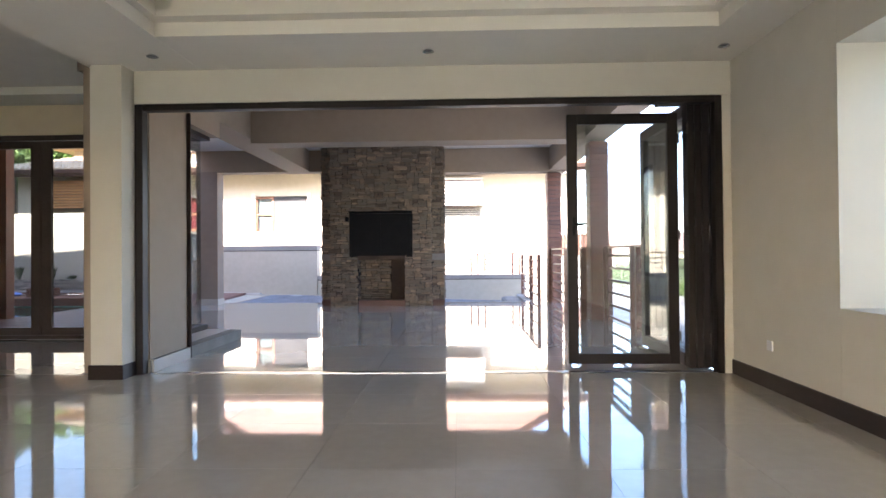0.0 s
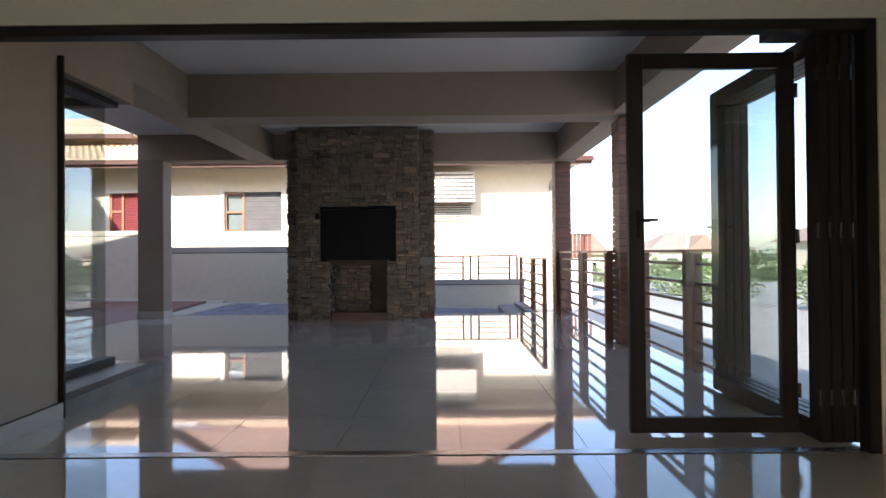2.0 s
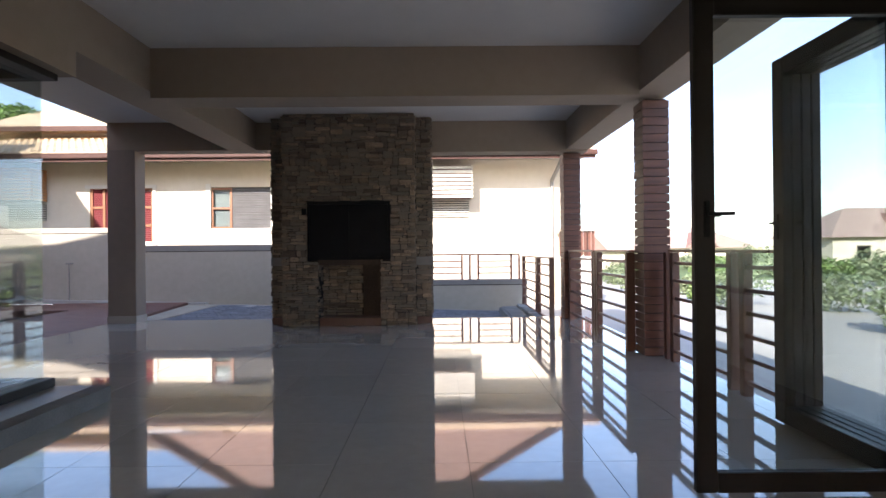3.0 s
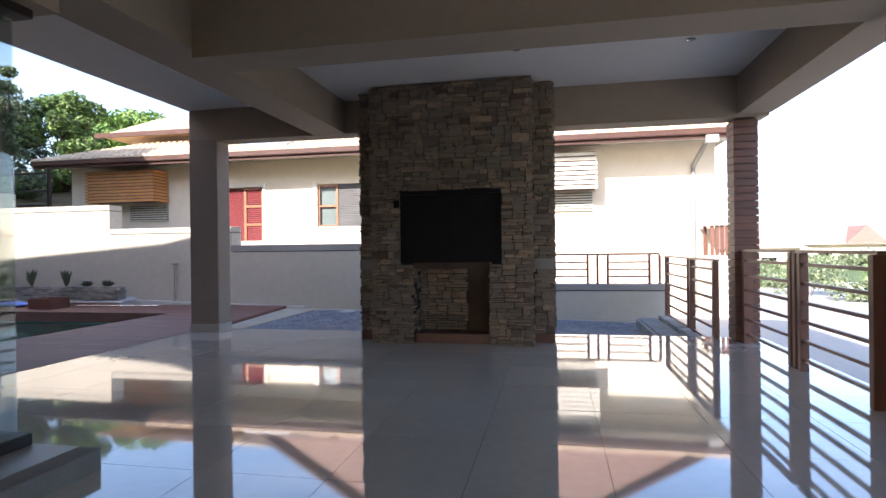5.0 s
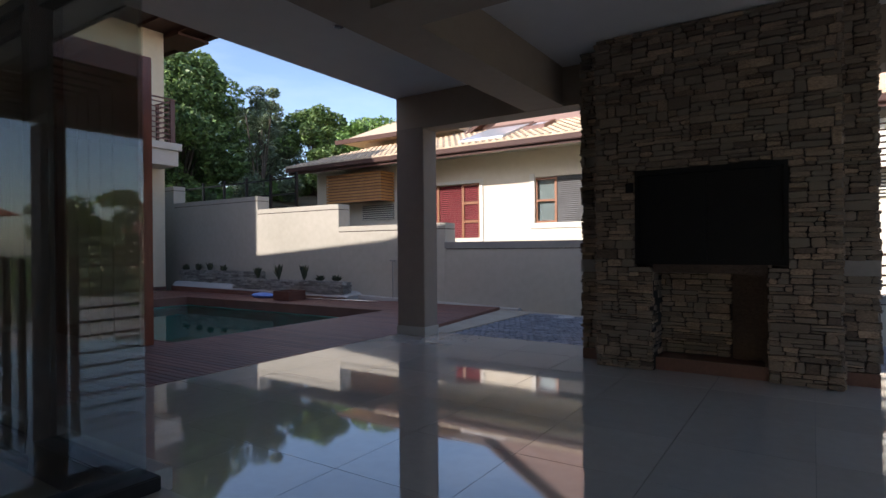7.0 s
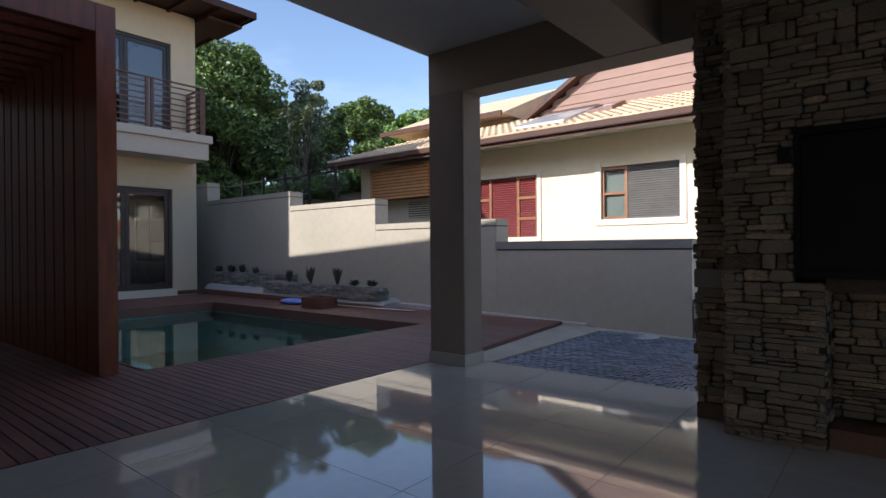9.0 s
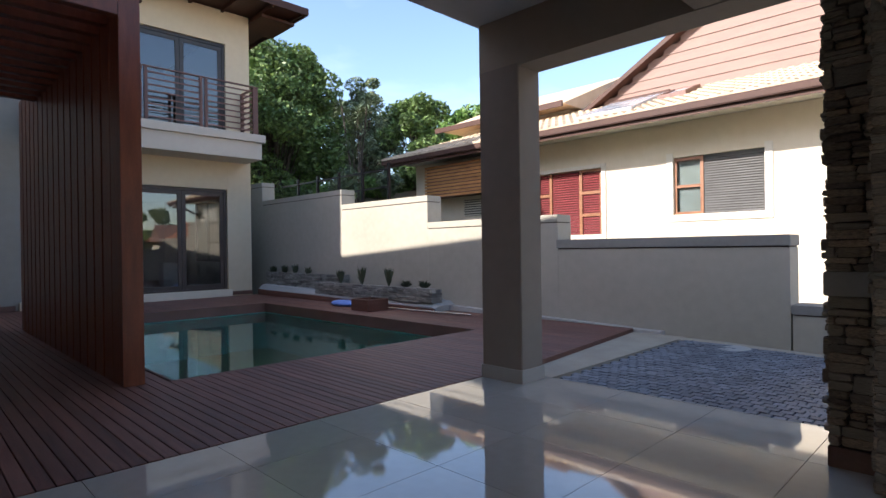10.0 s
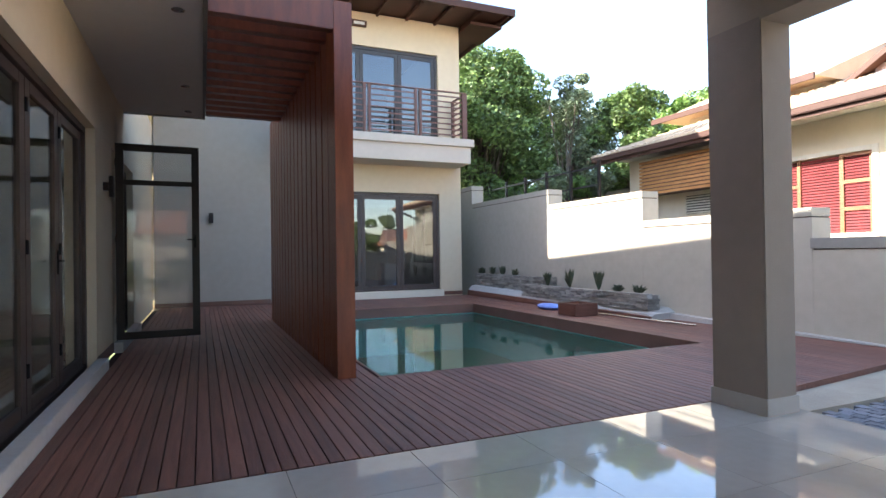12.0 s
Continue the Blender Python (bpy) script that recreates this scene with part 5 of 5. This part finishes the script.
for x0, x1 in ((-14.9, -13.3), (0.2, 1.95)):
    lv = thing("louvre_window", ((x0 + x1) / 2, FAR_Y, 2.42), "slatted louvre window below the timber box", "window", "louvre windows")
    # dark sheet on the solid wall, painted as the unlit room
    part("backing", boxes((x0, x1, FAR_Y - 0.03, FAR_Y - 0.004, 2.42, 3.0)), ROOMSHADE, lv, "dark sheet painted as a dim room behind the slats")
    for k in range(7):
        part("slat", boxes((x0, x1, FAR_Y - 0.10, FAR_Y - 0.032, 2.43 + k * 0.083, 2.47 + k * 0.083)), WHITESLAT, lv)
dp = thing("downpipe", (4.95, FAR_Y - 0.08, -1), "grey rainwater downpipe with a swan neck and hopper", "downpipe")
part("pipe", rod(bmesh.new(), (4.95, FAR_Y - 0.08, -1), (4.95, FAR_Y - 0.08, 3.75), 0.06, 10), CAPGREY, dp)
part("neck", rod(bmesh.new(), (4.95, FAR_Y - 0.08, 3.7), (5.1, EY, EZ + 0.02), 0.07, 10), CAPGREY, dp)
part("hopper", soft_boxes(0.02, (4.95, 5.3, EY - 0.1, EY + 0.1, EZ - 0.25, EZ - 0.003)), CAPGREY, dp)

# ---- east side: street, hedges, far houses ----
def far_house(x, y, w, d, h, rise, wall, roof, label, turn=0):
    hs = thing("far_house", (x, y, -1.0), label, "house", "")
    bm = boxes((x - w / 2, x + w / 2, y - d / 2, y + d / 2, -1.1, h))
    part("wall", bm, wall, hs)
    bm = bmesh.new()
    a = [bm.verts.new(p) for p in ((x - w / 2 - 0.7, y - d / 2 - 0.7, h), (x + w / 2 + 0.7, y - d / 2 - 0.7, h), (x + w / 2 + 0.7, y + d / 2 + 0.7, h), (x - w / 2 - 0.7, y + d / 2 + 0.7, h), (x - w * 0.2, y, h + rise), (x + w * 0.2, y, h + rise))]
    for f in ((0, 1, 5, 4), (1, 2, 5), (2, 3, 4, 5), (3, 0, 4), (3, 2, 1, 0)):
        bm.faces.new([a[i] for i in f])
    part("roof", tidy(bm), roof, hs)
    gable = bmesh.new()
    prism(gable, [(x - 2.2, h), (x + 2.2, h), (x, h + rise * 0.8)], "y", y - d / 2 - 0.6, y)
    part("dormer", tidy(gable), GABLE, hs)
    for k in range(3):
        wx = x - w * 0.3 + k * w * 0.3
        wd = part("window", boxes((wx - 0.7, wx + 0.7, y - d / 2 - 0.06, y - d / 2 - 0.01, h - 2.3, h - 0.9)), DARKFRAME, hs)
        part("pane", boxes((wx - 0.6, wx + 0.6, y - d / 2 - 0.08, y - d / 2 - 0.062, h - 2.2, h - 1.0)), GLASSDIM, wd)
    return hs


# brown roof tile made paler: haze and glare of distance mixed into the colour
HAZEROOF = material("hazed_roof_tile", (0.32, 0.23, 0.19), (0.40, 0.30, 0.25), 0.85, 2)
far_house(17.5, 70, 14, 9, 0.9, 3.0, FACADE, HAZEROOF, "far house with a brown hipped roof")
far_house(34, 78, 13, 9, 1.2, 2.6, FACADE, HAZEROOF, "far house with a shallow brown roof")
far_house(50, 66, 16, 10, 2.2, 3.4, FACADE, HAZEROOF, "far two-level house with wide eaves")
far_house(45, 38, 14, 9, 2.6, 2.8, FACADE, ROOFRED, "house across the street with a red tiled roof")
far_house(34, 12, 14, 9, 3.0, 3.2, FACADE, ROOFRED, "house across the street with a red tiled roof and cream walls")
far_house(38, -12, 14, 9, 3.0, 3.4, FACADE, ROOFRED, "house across the street with a steep red tiled roof")
structure("verge", boxes((12, 17, -20, 60, -1.0, -0.92)), LAWN, "strip of mown lawn beside the drive")
for k in range(22):
    shrub((11.5 + r0.uniform(-0.6, 4.5), -6 + k * 2.4, -1.0), r0.uniform(0.9, 1.6), r0.uniform(1.0, 1.9), 200 + k, (LEAFG, LEAF, LEAFG)[k % 3], "roadside garden shrub beside the drive", 1100, 0.085)
for k in range(16):
    shrub((24 + r0.uniform(-2, 8), 6 + k * 4.5, -1.0), 2.2, r0.uniform(1.4, 2.4), 300 + k, (LEAFG, LEAFG, LEAF)[k % 3], "hedge shrub across the street", 900, 0.16)
tree((22, 2, -1), 6.5, 2.6, 71, LEAFG, "thin-leaved grey-green street tree", 18, 90, 0.12, 0.3)
tree((25, 22, -1), 4.6, 1.5, 72, LEAFG, "small leafy street tree", 18, 160, 0.14, 0.35)
for k in range(9):
    tree((46 + (k % 3) * 5, 14 + k * 4.5, -1), 6.5 + (k * 7 % 3), 3.4, 90 + k, (LEAF, LEAFG)[k % 2], "dark leafy tree on the far side of the valley", 16, 160, 0.3, 0.15, 0.2)
ut = thing("gate_hut", (5.7, 22.4, -1), "small gate hut with brown slats over a pale wall", "hut")
part("wall", boxes((5.15, 6.2, 22.05, 22.9, -1.05, 0.97)), PALE, ut, "pale plastered wall")
part("top_rail", soft_boxes(0.01, (5.05, 6.25, 21.95, 23.0, 1.84, 1.92)), WHITESLAT, ut, "cream top rail")
for k in range(8):
    part("slat", boxes((5.15 + k * 0.135, 5.24 + k * 0.135, 22.05, 22.1, 0.972, 1.838)), CLAD, ut)
for x in (5.15, 6.1):
    part("post", boxes((x, x + 0.08, 22.78, 22.88, 0.972, 1.838)), POST, ut)


# ---- lamps in the ceilings ----
def downlight(x, y, z, r=0.05):
    d = thing("downlight", (x, y, z), "small round recessed ceiling downlight, switched off", "downlight", "ceiling downlights")
    bm = bmesh.new()
    bmesh.ops.create_cone(bm, cap_ends=False, segments=20, radius1=r, radius2=r * 0.72, depth=0.014, matrix=Matrix.Translation((x, y, z - 0.008)))
    part("rim", bm, CHROME, d, "brushed metal rim")
    part("lens", rod(bmesh.new(), (x, y, z - 0.004), (x, y, z - 0.001), r * 0.72, 16), GREYSLAT, d)


for x, y in ((0.34, 11.07), (2.19, 11.2), (-3.69, 10.25), (0.37, 7.3), (-3.69, 7.5)):
    downlight(x, y, SLAB if x < -2.6 else INSLAB)
for x, y in ((-1.6, 4.95), (0.8, 4.95), (3.3, 4.95), (-2.2, 2.0)):
    downlight(x, y, 2.86)
for x in (-7.18, -9.69, -11.1):
    downlight(x, 8.65, 3.55, 0.06)
mh = thing("manhole_cover", (-3.7, 16.25, -0.06), "round pale concrete drain cover in the paving", "drain cover")
part("lid", rod(bmesh.new(), (-3.75, 16.25, -0.11), (-3.75, 16.25, -0.055), 0.24, 20), CONCRETE, mh)

# ---- pieces: tiles, boards, pavers ----
tiles("floor_terrace", -2.06, 3.5, 5.475, 7.73, 1.02, 10.81, 0.77, 0.0018)
tiles("floor_terrace_outer", -4.915, 3.5, 7.73, 13.145, 1.02, 10.81, 0.77, 0.0018)
tiles("floor_room", -10.5, 3.6, -5.0, 5.395, 1.02, 5.39, 0.77, 0.0009)
tiles("floor_hall", -10.5, -2.56, 5.397, 7.5, 1.02, 5.39, 0.77, 0.0009)
deck = new("deck")
tagged(deck, "red-brown timber deck boards round the pool", "deck", "", "structure")
rngd = random.Random(8)
pitch, y = 0.094, NW_Y + 0.125
while y < 16.62:
    east = -4.935 - max(0.0, y - 13.16) * 0.123
    spans = [(WING_X + 0.05 if y < 16.2 else -9.35, east)]
    if y + pitch > PY0 and y < PY1:
        spans = [(WING_X + 0.05, PX0 - 0.005), (PX1 + 0.005, east)] if y > PY0 - 0.06 else spans
    for a, b in spans:
        c = b
        while c > a + 0.01:
            e = max(a, c - (rngd.uniform(4.2, 6.4)))
            if e - a < 0.8:
                e = a
            bm = bmesh.new()
            box(bm, e + 0.002, c - 0.002, y, y + pitch - 0.007, -0.03, DECK_Z - 0.0005 * rngd.random())
            bmesh.ops.bevel(bm, geom=[ed for ed in bm.edges if abs(ed.verts[0].co.z) < 0.01 and abs(ed.verts[1].co.z) < 0.01], offset=0.003, segments=1, affect="EDGES")
            part("board", bm, DECK, deck)
            c = e
    y += pitch
bm = bmesh.new()
r3 = random.Random(3)
y, row = 13.17, 0
while y < WALL_Y - 0.25:
    x = -4.86 + (0.05 if row % 2 else 0)
    while x < 3.0:
        zz = -0.05 - max(0.0, (x + 4) * 0.0325)
        if x > -4.5 and y < 16.45 and not (2.3 < x and 13.2 < y < 16):
            box(bm, x, x + 0.093, y, y + 0.093, zz - 0.08, zz + r3.uniform(-0.002, 0.003), jit=0.003, rng=r3)
        x += 0.103
    y += 0.103
    row += 1
structure("paving_edge", prism(prism(bmesh.new(), [(-4.885, 13.165), (-5.32, 16.742), (-4.52, 16.742), (-4.52, 13.165)], "z", -0.3, -0.055), [(-4.515, -0.055), (-4.0, -0.055), (2.95, -0.28), (2.95, -0.5), (-4.515, -0.5)], "y", 16.468, 16.67), SANDPAVE, "sandy strip along the cobbles")
structure("paving", bm, PAVER, "blue-grey cobble paving behind the terrace")
